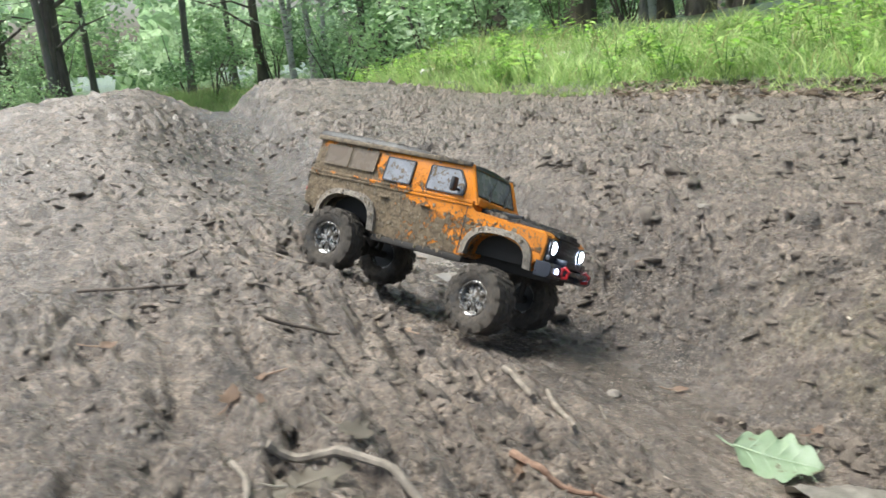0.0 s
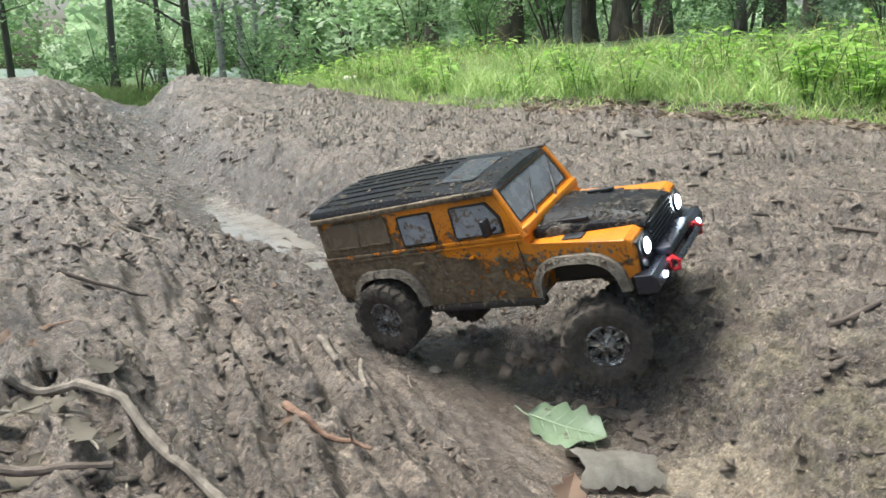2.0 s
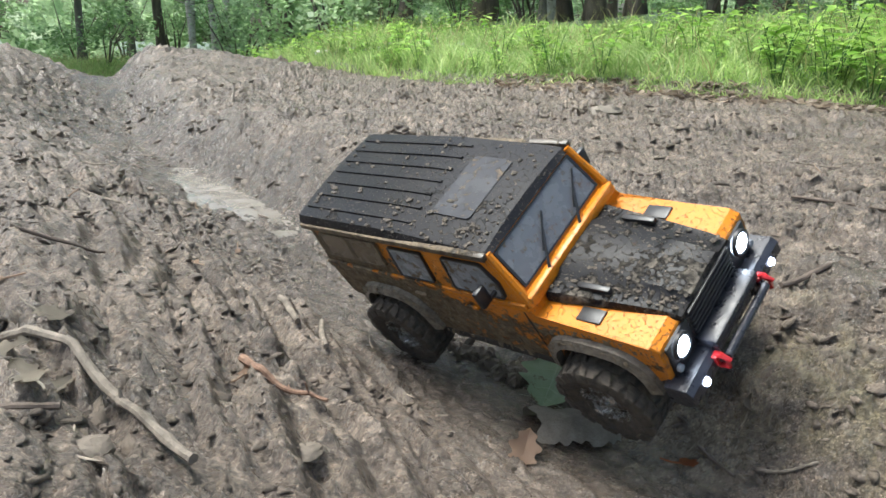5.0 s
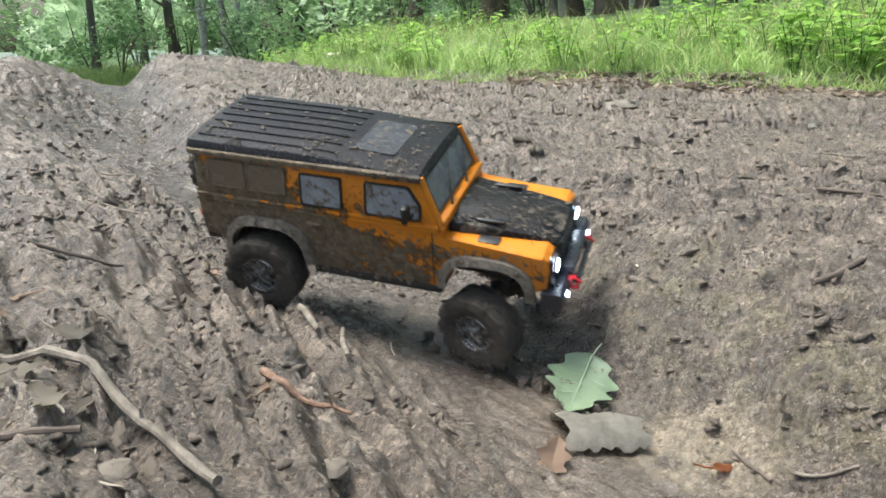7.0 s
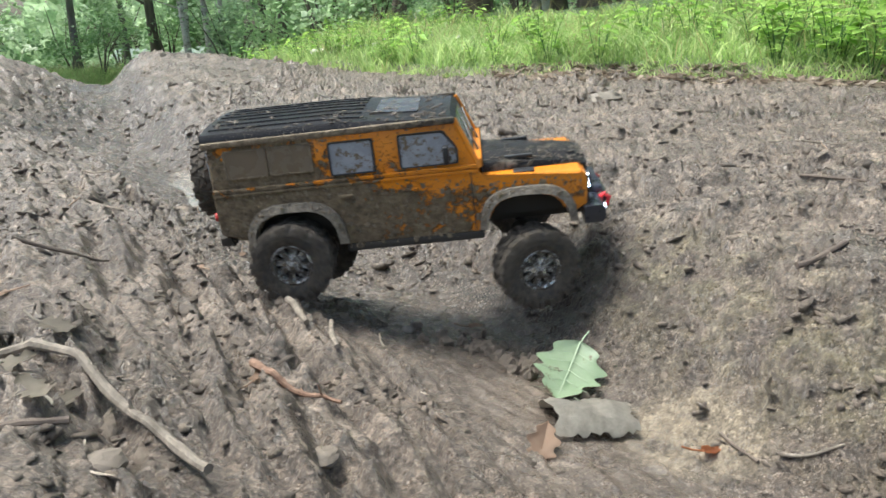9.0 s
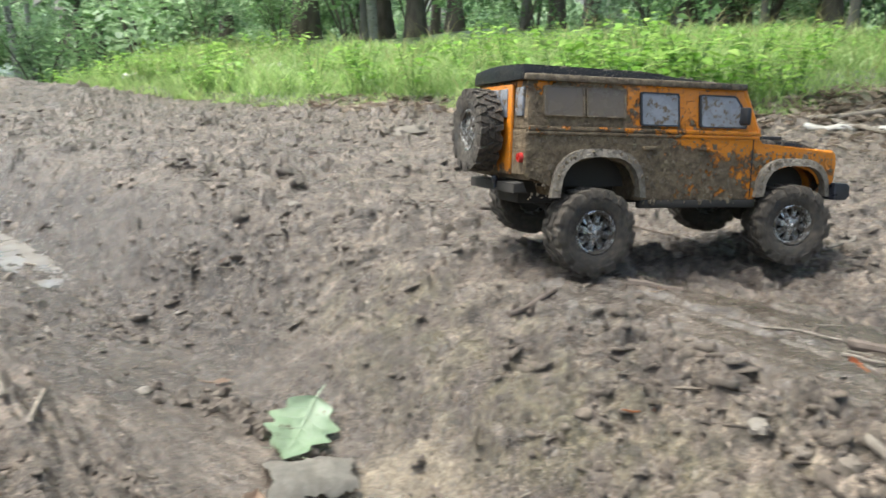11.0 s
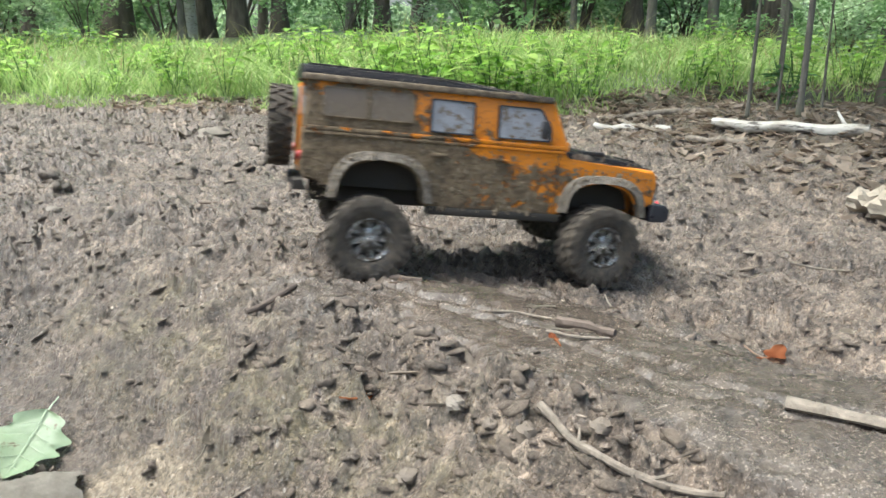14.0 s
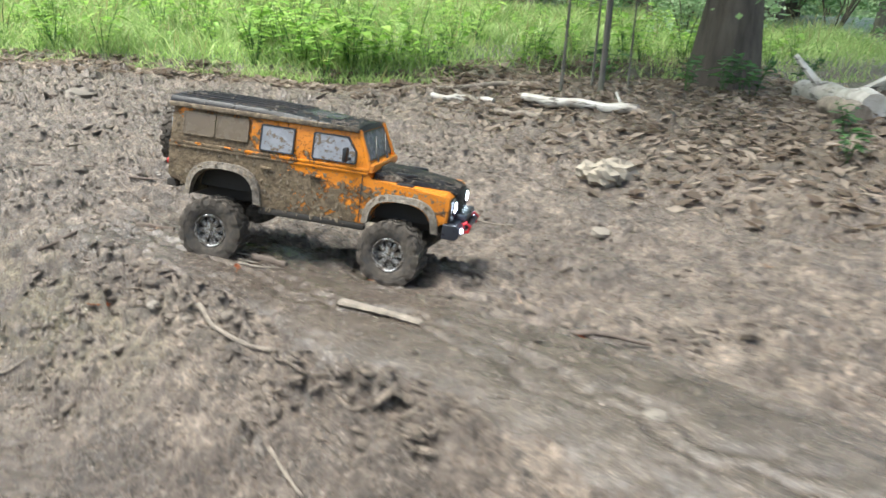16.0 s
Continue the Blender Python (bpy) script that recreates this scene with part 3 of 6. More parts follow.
    h = h + wall * 0.026 * np.clip(np.sin((y + 0.3 * x) * 62 + 3 * value_noise(x, y, 0.1, 47)), -0.3, 1) * (0.4 + value_noise(x, y, 0.2, 48))
    return h - 0.004


def puddle_bed(x, y):
    return bump(x, y, -0.62, 2.42, 0.6, 0.42)

# ---- ground, one sheet out to the horizon ----
def spaced(lo, marks, hi, grow):
    """Sheet lines: even between the marks (place, step), then ever wider."""
    out = []
    for (a, s), (b, _) in zip(marks, marks[1:]):
        out += list(np.arange(a, b, s))
    s, v, left = marks[0][1], out[0], []
    while v > lo:
        s *= grow
        v -= s
        left.append(v)
    s, v, right = marks[-1][1], out[-1], []
    while v < hi:
        s *= grow
        v += s
        right.append(v)
    return np.array(left[::-1] + out + right)


def make_ground():
    xs = spaced(-90, [(-2.4, 0.013), (-0.8, 0.0042), (1.3, 0.008), (2.2, 0.014), (3.4, 0.014)], 90, 1.12)
    ys = spaced(-60, [(-0.4, 0.009), (0.3, 0.0042), (1.5, 0.009), (3.2, 0.018), (4.6, 0.03), (6.8, 0.03)], 120, 1.12)
    x, y = np.meshgrid(xs, ys)
    wet_bed = puddle_bed(x, y)
    z = ground_height(x, y)
    z = z - 0.03 * wet_bed * np.exp(-((rut_offset(x, y) / 0.2) ** 2))
    GRID.update(x=xs, y=ys, z=z)
    ny, nx = x.shape
    me = bpy.data.meshes.new("ground")
    co = np.stack([x, y, z], -1).reshape(-1, 3)
    i = np.arange((ny - 1) * (nx - 1))
    a = (i // (nx - 1)) * nx + i % (nx - 1)
    quads = np.stack([a, a + 1, a + nx + 1, a + nx], 1)
    me.vertices.add(len(co)), me.loops.add(quads.size), me.polygons.add(len(quads))
    me.vertices.foreach_set("co", co.ravel())
    me.loops.foreach_set("vertex_index", quads.ravel())
    me.polygons.foreach_set("loop_start", np.arange(len(quads)) * 4)
    me.polygons.foreach_set("use_smooth", np.ones(len(quads), bool))
    me.update(calc_edges=True)
    d, g = rut_offset(x, y), turf_depth(x, y)
    wet = np.exp(-((d / 0.2) ** 2)) * step(y, 0.9, 1.5) * (1 - step(y, 4.5, 6.5)) + 0.35 * np.exp(-((d / 0.2) ** 2)) + 0.75 * shelf_mask(x, y) + 0.5 * bump(x, y, 1.5, 2.6, 0.5, 0.3)
    wall = np.exp(-(((d - 0.24) / 0.08) ** 2))
    masks = {
        "wet": 0.12 + wet + 0.25 * wall * step(y, 1.2, 1.6),
        "smooth": shelf_mask(x, y) + 0.8 * np.exp(-((d / 0.1) ** 2)) * step(y, 0.2, 0.6) * (1 - step(y, 1.2, 1.5)),
        "sand": bump(x, y, 0.33, 0.80, 0.07, 0.06) + 0.5 * bump(x, y, 0.38, 0.73, 0.06, 0.05),
        "moss": wall * (1 - step(y, 1.0, 1.4)) * step(y, 0.3, 0.6),
        "litter": step(x, 2.1, 2.9) * step(y, -0.3, 0.8) * (1 - step(g, 0.0, 0.5)) + step(g, -0.6, -0.1) * (1 - step(g, 0.05, 0.3)) * step(x, 1.0, 1.8) * 0.8,
        "turf": step(g, -0.05, 0.25) * (1 - 0.75 * step(x, 2.9, 3.6) * (1 - step(g, 0.6, 1.4))),
    }
    for name, mask in masks.items():
        at = me.attributes.new(name, "FLOAT", "POINT")
        at.data.foreach_set("value", np.clip(mask, 0, 1).ravel().astype(np.float32))
    me.materials.append(MUD)
    tagged(new("ground", me), "churned wet brown mud with a deep wheel rut", "ground", kind="structure")


def make_puddle():
    bm = bmesh.new()
    rows = []
    for k, y in enumerate(np.linspace(1.85, 3.05, 60)):
        c = float(soft_interp(y, RUT_Y, RUT_X, 0.1))
        rows.append([bm.verts.new((c + w, y, -0.0095)) for w in np.linspace(-0.4, 0.4, 14)])
    for p, q in zip(rows, rows[1:]):
        for i in range(13):
            bm.faces.new((p[i], p[i + 1], q[i + 1], q[i]))
    tagged(new("water", finish("water", bm, WATER)), "shallow muddy puddle in the wheel rut", "puddle", kind="structure")


def clod_field(name, count, seed, x_range, y_range, size, label, material, long=(0.8, 1.9), wide=(0.6, 1.0), high=(0.25, 0.6), swing=0.6):
    """Loose flat crumbs and clods of mud, past counting, each turned and tilted."""
    rng = np.random.default_rng(seed)
    x, y = rng.uniform(*x_range, count), y_range[0] + (y_range[1] - y_range[0]) * rng.random(count) ** 1.3
    d, q, g = rut_offset(x, y), shelf_offset(x, y), turf_depth(x, y)
    crowd = np.clip(0.45 + 2.2 * value_noise(x, y, 0.2, 3) + 1.2 * value_noise(x, y, 0.07, 4), 0.06, 1)
    crowd = crowd * np.where((np.abs(d) < 0.13), 0.25 + 0.5 * (y > 1.35), 1) * (1 - 0.9 * shelf_mask(x, y)) * (g < 0)
    lip = (q > -0.08) & (q < 0.012) & (y < 0.85) & (y > 0)
    keep = rng.random(count) < np.where(lip, 1.0, crowd)
    x, y, lip = x[keep], y[keep], lip[keep]
    n = len(x)
    ball = bmesh.new()
    bmesh.ops.create_icosphere(ball, subdivisions=1, radius=1)
    co = np.array([v.co[:] for v in ball.verts])
    tri = np.array([[v.index for v in f.verts] for f in ball.faces])
    ball.free()
    s = size * (0.28 + rng.random(n) ** 3.2) * np.where(lip, 1.35, 1)
    co = co[None] * rng.uniform(0.55, 1.25, (n, len(co), 3))
    co = co * (s[:, None] * np.stack([rng.uniform(*long, n), rng.uniform(*wide, n), rng.uniform(*high, n)], 1))[:, None]
    tilt = rng.normal(0, 0.25 / long[0], (n, 2))
    co[:, :, 2] += co[:, :, 0] * tilt[:, :1] + co[:, :, 1] * tilt[:, 1:]
    a = (2.1 + rng.normal(0, swing, n))[:, None]
    co[:, :, 0], co[:, :, 1] = co[:, :, 0] * np.cos(a) - co[:, :, 1] * np.sin(a), co[:, :, 0] * np.sin(a) + co[:, :, 1] * np.cos(a)
    z = np.array([gz(p, r) for p, r in zip(x.tolist(), y.tolist())])
    co += np.stack([x, y, z - s * 0.12], 1)[:, None]
    faces = (tri[None] + (np.arange(n) * co.shape[1])[:, None, None]).reshape(-1, 3)
    ob = new(name, raw(name, co.reshape(-1, 3).tolist(), faces.tolist(), material, long[0] < 2))
    tagged(ob, label, "debris" if long[0] > 2 else "mud", kind="stuff")


make_ground()
make_puddle()
clod_field("mud_crumbs", 26000, 7, (-1.0, 1.9), (0.0, 2.0), 0.0070, "small loose crumbs of brown mud on the ground", CLOD)
clod_field("mud_clods", 12000, 8, (-2.2, 2.8), (1.4, 5.2), 0.0165, "brown clods of mud on the far churned ground", CLOD)
clod_field("mud_chips", 17000, 18, (-0.9, 1.9), (0.0, 2.2), 0.0105, "small flat chips of drying mud on the ground", CHIP, (0.8, 1.8), (0.5, 1.0), (0.16, 0.4), 0.7)
clod_field("far_chips", 8000, 19, (-2.2, 2.8), (1.8, 5.0), 0.024, "flat chips of mud on the far churned ground", CHIP, (0.8, 1.8), (0.5, 1.0), (0.16, 0.4), 0.7)
clod_field("twig_bits", 3600, 9, (-1.3, 2.3), (-0.3, 2.8), 0.0019, "short bits of pale twig and straw trodden into mud", DEBRIS, (4.0, 13.0), (0.5, 1.0), (0.4, 0.8), 1.1)

def stuck_mud(bm, rng, at, size, axis, flat=0.4):
    """A crumb of mud pressed against a side that looks along an axis."""
    first = len(bm.verts)
    lump_mesh(bm, rng, (0, 0, 0), size, 0.8, 3, 6, 0.4)
    bm.verts.ensure_lookup_table()
    stretch = rng.uniform(0.7, 1.6)
    for v in bm.verts[first:]:
        c = [v.co.x, v.co.y, v.co.z]
        c[(axis + 1) % 3] *= stretch
        c[axis] *= flat
        v.co = Vector(c) + Vector(at)


# ---- the radio-controlled truck: x ahead, y to its left, z up from the ground under level wheels ----
HALF_BASE, TRACK, TYRE_R = 0.169, 0.098, 0.0605


def arch(cx, half, z0, ztop, lean=0.35):
    """Points of a wheel opening from front to back, square-shouldered with round corners."""
    out = []
    for k in range(13):
        a = math.pi * k / 12
        c, s = math.cos(a), math.sin(a)
        sx = math.copysign(abs(c) ** 0.62, c)
        out.append((cx + half * sx * (1 - lean * 0.35 * s), z0 + (ztop - z0) * abs(s) ** 0.62))
    return out


def tub_outline():
    pts = [(0.108, 0.094), (-0.092, 0.094)]
    pts += arch(-0.157, 0.062, 0.100, 0.155)
    pts += [(-0.226, 0.118), (-0.262, 0.122), (-0.268, 0.130), (-0.268, 0.190), (0.112, 0.190), (0.113, 0.174), (0.252, 0.170), (0.260, 0.164), (0.262, 0.150), (0.259, 0.118), (0.236, 0.112)]
    pts += arch(0.176, 0.058, 0.100, 0.146)
    return pts


def window_pane(truck, name, corners, material, label):
    """A pane with its raised rubber frame, corners in x and z on the truck's right side; the other side is its mirror."""
    for sgn in (-1, 1):
        def at(x, z, out):
            y = 0.0945 - 0.0085 * (z - 0.19) / 0.066
            return (x, sgn * (y + out), z)
        bm = bmesh.new()
        c = Vector((sum(p[0] for p in corners) / len(corners), sum(p[1] for p in corners) / len(corners)))
        rim_o = [c + (Vector(p) - c) * 1.0 for p in corners]
        rim_i = [p + (c - p).normalized() * 0.0032 for p in rim_o]
        n = len(corners)
        pane = part(name, _plate([at(p.x, p.y, 0.0022) for p in rim_i], [at(p.x, p.y, -0.004) for p in rim_i], bm), material, truck, label)
        fr = bmesh.new()
        loops = [[fr.verts.new(at(p.x, p.y, o)) for p in ring] for ring, o in ((rim_o, -0.003), (rim_o, 0.003), (rim_i, 0.003), (rim_i, -0.003))]
        for a, b in zip(loops, loops[1:]):
            for i in range(n):
                fr.faces.new((a[i], a[(i + 1) % n], b[(i + 1) % n], b[i]))
        part("window_frame", fr, GUTTER if material is GLASS_MUDDY else BLACK_PLASTIC, pane)


def _plate(front, back, bm):
    a, b = [bm.verts.new(p) for p in front], [bm.verts.new(p) for p in back]
    bm.faces.new(a), bm.faces.new(b[::-1])
    for i in range(len(a)):
        bm.faces.new((a[i], b[i], b[(i + 1) % len(a)], a[(i + 1) % len(a)]))
    return bm


def rounded(corners, r, n=4):
    """Corners of a polygon, each cut by a small arc."""
    out = []
    m = len(corners)
    for i, c in enumerate(corners):
        c, p, q = Vector(c), Vector(corners[i - 1]), Vector(corners[(i + 1) % m])
        a, b = c + (p - c).normalized() * r, c + (q - c).normalized() * r
        for k in range(n + 1):
            t = k / n
            v = a * (1 - t) ** 2 + c * 2 * t * (1 - t) + b * t * t
            out.append((v.x, v.y))
    return out


def make_tyre():
    return lathe([(0.030, -0.018), (0.033, -0.021), (0.044, -0.0242), (0.052, -0.0234), (0.0568, -0.0195), (0.0582, 0), (0.0568, 0.0195), (0.052, 0.0234), (0.044, 0.0242), (0.033, 0.021), (0.030, 0.018), (0.030, -0.018)], 48)


def make_lug(row, skew):
    """One tread block at the top of the wheel's x side; the outer rows reach down the sidewall."""
    y0, y1 = ((-0.0232, -0.008), (-0.0065, 0.0065), (0.008, 0.0232))[row]
    w, top = (0.0040, TYRE_R) if row == 1 else (0.0048, TYRE_R - 0.0006)
    bm = bmesh.new()
    rings = []
    for y in (y1, y0) if row == 0 else (y0, y1):
        sk = skew if y == y1 else -skew
        rings.append([(0.0555, y, sk - w), (0.0555, y, sk + w), (top, y, sk + w * 0.8), (top, y, sk - w * 0.8)])
    if row != 1:
        side = 1 if row == 2 else -1
        sk = skew if side > 0 else -skew
        rings.append([(0.0465, side * 0.0236, sk - w * 0.7), (0.0465, side * 0.0236, sk + w * 0.7), (0.0485, side * 0.0254, sk + w * 0.6), (0.0485, side * 0.0254, sk - w * 0.6)])
    rings = [[bm.verts.new(v) for v in ring] for ring in rings]
    for a, b in zip(rings, rings[1:]):
        for i in range(4):
            bm.faces.new((a[i], a[(i + 1) % 4], b[(i + 1) % 4], b[i]))
    bm.faces.new(rings[0]), bm.faces.new(rings[-1][::-1])
    return finish("tread_lug", bm, TYRE, smooth=False)


def make_rim():
    """The rim's outer side looks to -y."""
    bm = lathe([(0.031, 0.014), (0.031, -0.019), (0.029, -0.0205), (0.0265, -0.019), (0.025, -0.010), (0.025, 0.012), (0.031, 0.014)], 40)
    for k in range(8):
        a = 2 * math.pi * k / 8
        m = Matrix.Rotation(a, 4, "Y")
        vs = [bm.verts.new(m @ Vector(v)) for v in ((0.010, -0.0155, -0.0036), (0.010, -0.0155, 0.0036), (0.0258, -0.0115, 0.0062), (0.0258, -0.0115, -0.0062), (0.010, -0.010, -0.0036), (0.010, -0.010, 0.0036), (0.0258, -0.008, 0.0062), (0.0258, -0.008, -0.0062))]
        for q in ((0, 1, 2, 3), (4, 7, 6, 5), (0, 4, 5, 1), (1, 5, 6, 2), (3, 2, 6, 7), (0, 3, 7, 4)):
            bm.faces.new([vs[i] for i in q])
    lathe([(0.0005, -0.0165), (0.0085, -0.0165), (0.0115, -0.0145), (0.0115, -0.008), (0.0005, -0.008)], 24, bm=bm)
    return bm


def make_hub():
    bm = lathe([(0.0003, -0.021), (0.0032, -0.021), (0.0040, -0.020), (0.0040, -0.016), (0.0003, -0.016)], 8)
    for k in range(6):
        a = 2 * math.pi * k / 6
        c = (0.0078 * math.cos(a), 0.0078 * math.sin(a))
        add_box(bm, (c[0] - 0.0011, -0.0178, c[1] - 0.0011), (c[0] + 0.0011, -0.0160, c[1] + 0.0011))
    return bm


def make_truck():
    t = holder("toy_truck", "mud-spattered orange radio-controlled off-road truck with black roof and bonnet", "toy truck")
    part("body", prism(tub_outline(), -0.0945, 0.0945, 0.004), ORANGE, t, "orange body side plastered with brown mud")
    # cabin above the waist line, leaning in towards the roof
    bm = bmesh.new()
    low = [(-0.267, -0.0935), (0.1115, -0.0935), (0.1115, 0.0935), (-0.267, 0.0935)]
    high = [(-0.265, -0.0855), (0.083, -0.0855), (0.083, 0.0855), (-0.265, 0.0855)]
    a, b = [bm.verts.new((x, y, 0.1885)) for x, y in low], [bm.verts.new((x, y, 0.2575)) for x, y in high]
    fs = [bm.faces.new(a[::-1]), bm.faces.new(b)] + [bm.faces.new((a[i], a[(i + 1) % 4], b[(i + 1) % 4], b[i])) for i in range(4)]
    bmesh.ops.bevel(bm, geom=list({e for f in fs[1:] for e in f.edges}), offset=0.0035, segments=3, affect="EDGES", profile=0.5)
    part("cabin", bm, ORANGE_TOP, t, "orange cabin with spots of mud")
    # waist mouldings and door seams
    for sgn in (-1, 1):
        for z, h, x0, x1 in ((0.1915, 0.003, -0.266, 0.110), (0.1855, 0.0025, -0.266, 0.255 - 0.145)):
            part("waist_moulding", box((x0, min(sgn * 0.0925, sgn * 0.0968), z - h), (x1, max(sgn * 0.0925, sgn * 0.0968), z + h), 0.0012), ORANGE, t)
        for x, z0, z1 in ((-0.0095, 0.098, 0.25), (0.1005, 0.098, 0.186), (-0.107, 0.158, 0.25)):
            y = 0.0947 if z1 < 0.2 else 0.0935
            part("door_seam", box((x - 0.0007, min(sgn * (y - 0.004), sgn * (y + 0.0006)), z0), (x + 0.0007, max(sgn * (y - 0.004), sgn * (y + 0.0006)), min(z1, 0.187))), BLACK_PLASTIC, t)
        part("sill", box((-0.088, min(sgn * 0.082, sgn * 0.0955), 0.083), (0.112, max(sgn * 0.082, sgn * 0.0955), 0.0955), 0.003), UNDERSIDE, t, "black sill under the doors")
        for x in (0.0135, -0.078):
            part("door_handle", box((x - 0.011, min(sgn * 0.0945, sgn * 0.0992), 0.1655), (x + 0.011, max(sgn * 0.0945, sgn * 0.0992), 0.1705), 0.0015), ORANGE, t, "mud-caked door handle")
        # wheel arch flares
        for cx, half, z0, ztop, name in ((-0.157, 0.062, 0.100, 0.155, "rear"), (0.176, 0.058, 0.100, 0.146, "front")):
            inner = arch(cx, half, z0, ztop)
            outer = arch(cx, half + 0.012, z0 - 0.001, ztop + 0.011)
            bm = bmesh.new()
            y0, y1 = sgn * 0.0935, sgn * 0.1055
            loops = [[bm.verts.new((x, y, z)) for x, z in ring] for ring, y in ((inner, y0 - sgn * 0.02), (inner, y1), (outer, y1 - sgn * 0.004), (outer, y0))]
            for p, q in zip(loops, loops[1:]):
                for i in range(len(p) - 1):
                    bm.faces.new((p[i], p[i + 1], q[i + 1], q[i]))
            part("wheel_arch_flare", bm, FLARE, t, "grey plastic flare coated with dried mud")
        # mirror on its arm
        mir = part("mirror", box((0.066, min(sgn * 0.101, sgn * 0.118), 0.203), (0.0745, max(sgn * 0.101, sgn * 0.118), 0.2285), 0.003), BLACK_PLASTIC, t, "black door mirror")
        part("mirror_arm", box((0.072, min(sgn * 0.092, sgn * 0.104), 0.206), (0.076, max(sgn * 0.092, sgn * 0.104), 0.210)), BLACK_PLASTIC, mir)
        part("fender_vent", box((0.160, min(sgn * 0.066, sgn * 0.084), 0.1705), (0.190, max(sgn * 0.066, sgn * 0.084), 0.1742), 0.001), BLACK_PLASTIC, t, "black vent plate on the wing")
        part("tail_lamp", lathe([(0.0002, 0.004), (0.006, 0.004), (0.007, 0.0), (0.007, -0.003)], 14, bm=bmesh.new()), TAIL, t, "small round red tail lamp", at=pose(-0.2695, sgn * 0.083, 0.152, 0, 0, 90))
    window_pane(t, "door_window", rounded([(0.004, 0.1985), (0.004, 0.2450), (0.068, 0.2455), (0.086, 0.2200), (0.086, 0.1985)], 0.004), GLASS_PALE, "dusty grey front door window")
    window_pane(t, "side_window", rounded([(-0.094, 0.1985), (-0.094, 0.2450), (-0.030, 0.2450), (-0.030, 0.1985)], 0.004), GLASS_PALE, "dusty grey middle side window")
    window_pane(t, "rear_side_window", rounded([(-0.243, 0.2080), (-0.243, 0.2480), (-0.181, 0.2480), (-0.181, 0.2080)], 0.004), GLASS_MUDDY, "rear side window covered with mud")
    window_pane(t, "rear_side_window", rounded([(-0.179, 0.2080), (-0.179, 0.2480), (-0.117, 0.2480), (-0.117, 0.2080)], 0.004), GLASS_MUDDY, "rear side window covered with mud")
    # windscreen, set into the slanted front of the cabin
    def on_screen(y, s, out):
        """s runs from the foot to the top of the screen."""
        x, z = 0.1115 + (0.083 - 0.1115) * s, 0.1885 + 0.069 * s
        return (x + 0.924 * out, y, z + 0.382 * out)
    quad = rounded([(-0.076, 0.26), (0.076, 0.26), (0.074, 0.90), (-0.074, 0.90)], 0.012)
    screen = part("windscreen", _plate([on_screen(y, s, 0.0014) for y, s in quad], [on_screen(y, s, -0.005) for y, s in quad], bmesh.new()), GLASS, t, "dusty grey windscreen")
    fr = bmesh.new()
    big = [((y * 1.045), 0.58 + (s - 0.58) * 1.09) for y, s in quad]
    loops = [[fr.verts.new(on_screen(y, s, o)) for y, s in ring] for ring, o in ((big, -0.002), (big, 0.0022), (quad, 0.0022), (quad, -0.002))]
    for p, q in zip(loops, loops[1:]):
        for i in range(len(p)):
            fr.faces.new((p[i], p[(i + 1) % len(p)], q[(i + 1) % len(p)], q[i]))
    part("screen_seal", fr, BLACK_PLASTIC, screen)
    for y in (-0.045, 0.022):
        w = tube([on_screen(y, 0.12, 0.006), on_screen(y + 0.004, 0.2, 0.007), on_screen(y + 0.03, 0.55, 0.004)], [0.0022, 0.0018, 0.0012], 6)
        tube([on_screen(y + 0.012, 0.34, 0.004), on_screen(y + 0.045, 0.74, 0.004)], [0.0013, 0.0013], 5, w)
        part("wiper", w, BLACK_PLASTIC, t, "black windscreen wiper")
    # orange frame round the screen and the scuttle below
    for sgn in (-1, 1):
        part("screen_pillar", tube([on_screen(sgn * 0.0885, -0.02, 0.001), on_screen(sgn * 0.0825, 1.0, 0.001)], [0.0052, 0.0045], 8), ORANGE_TOP, t)
    part("scuttle", box((0.104, -0.090, 0.186), (0.1185, 0.090, 0.2015), 0.004), ORANGE_TOP, t, "orange scuttle panel below the screen")
    # roof: a black crowned slab, higher at the back, with pressed ribs and a sunroof
    bm = bmesh.new()
    def crown(x, y):
        s = (x + 0.272) / 0.358
        return 0.2770 - 0.003 * s - 0.0110 * max(0, s - 0.55) / 0.45 - 0.0050 * (y / 0.088) ** 2
    stations = [(-0.2735, 0.9), (-0.271, 0.985)] + [(x, 1.0) for x in np.linspace(-0.262, 0.066, 14)] + [(0.080, 0.985), (0.0865, 0.95)]
    rows = []
    for i, (x, k) in enumerate(stations):
        end = i in (0, len(stations) - 1)
        row = [(x, -0.0885 * k, 0.2545), (x, -0.0900 * k, 0.2600)]
        row += [(x, y * k, (crown(x, y) - (0.012 * (0.286 - 0.262) / 0.03 if end else 0.0)) - (0.006 if abs(y) > 0.085 else 0)) for y in (-0.0885, -0.083, -0.06, -0.03, 0, 0.03, 0.06, 0.083, 0.0885)]
        row += [(x, 0.0900 * k, 0.2600), (x, 0.0885 * k, 0.2545)]
        rows.append([bm.verts.new((p[0], p[1], max(p[2], 0.2545))) for p in row])
    for p, q in zip(rows, rows[1:]):
        for i in range(len(p) - 1):
            bm.faces.new((p[i], p[i + 1], q[i + 1], q[i]))
        bm.faces.new((p[-1], p[0], q[0], q[-1]))
    bm.faces.new(rows[0]), bm.faces.new(rows[-1][::-1])
    roof = part("roof", bm, BLACK, t, "glossy black ribbed roof with lumps of mud")
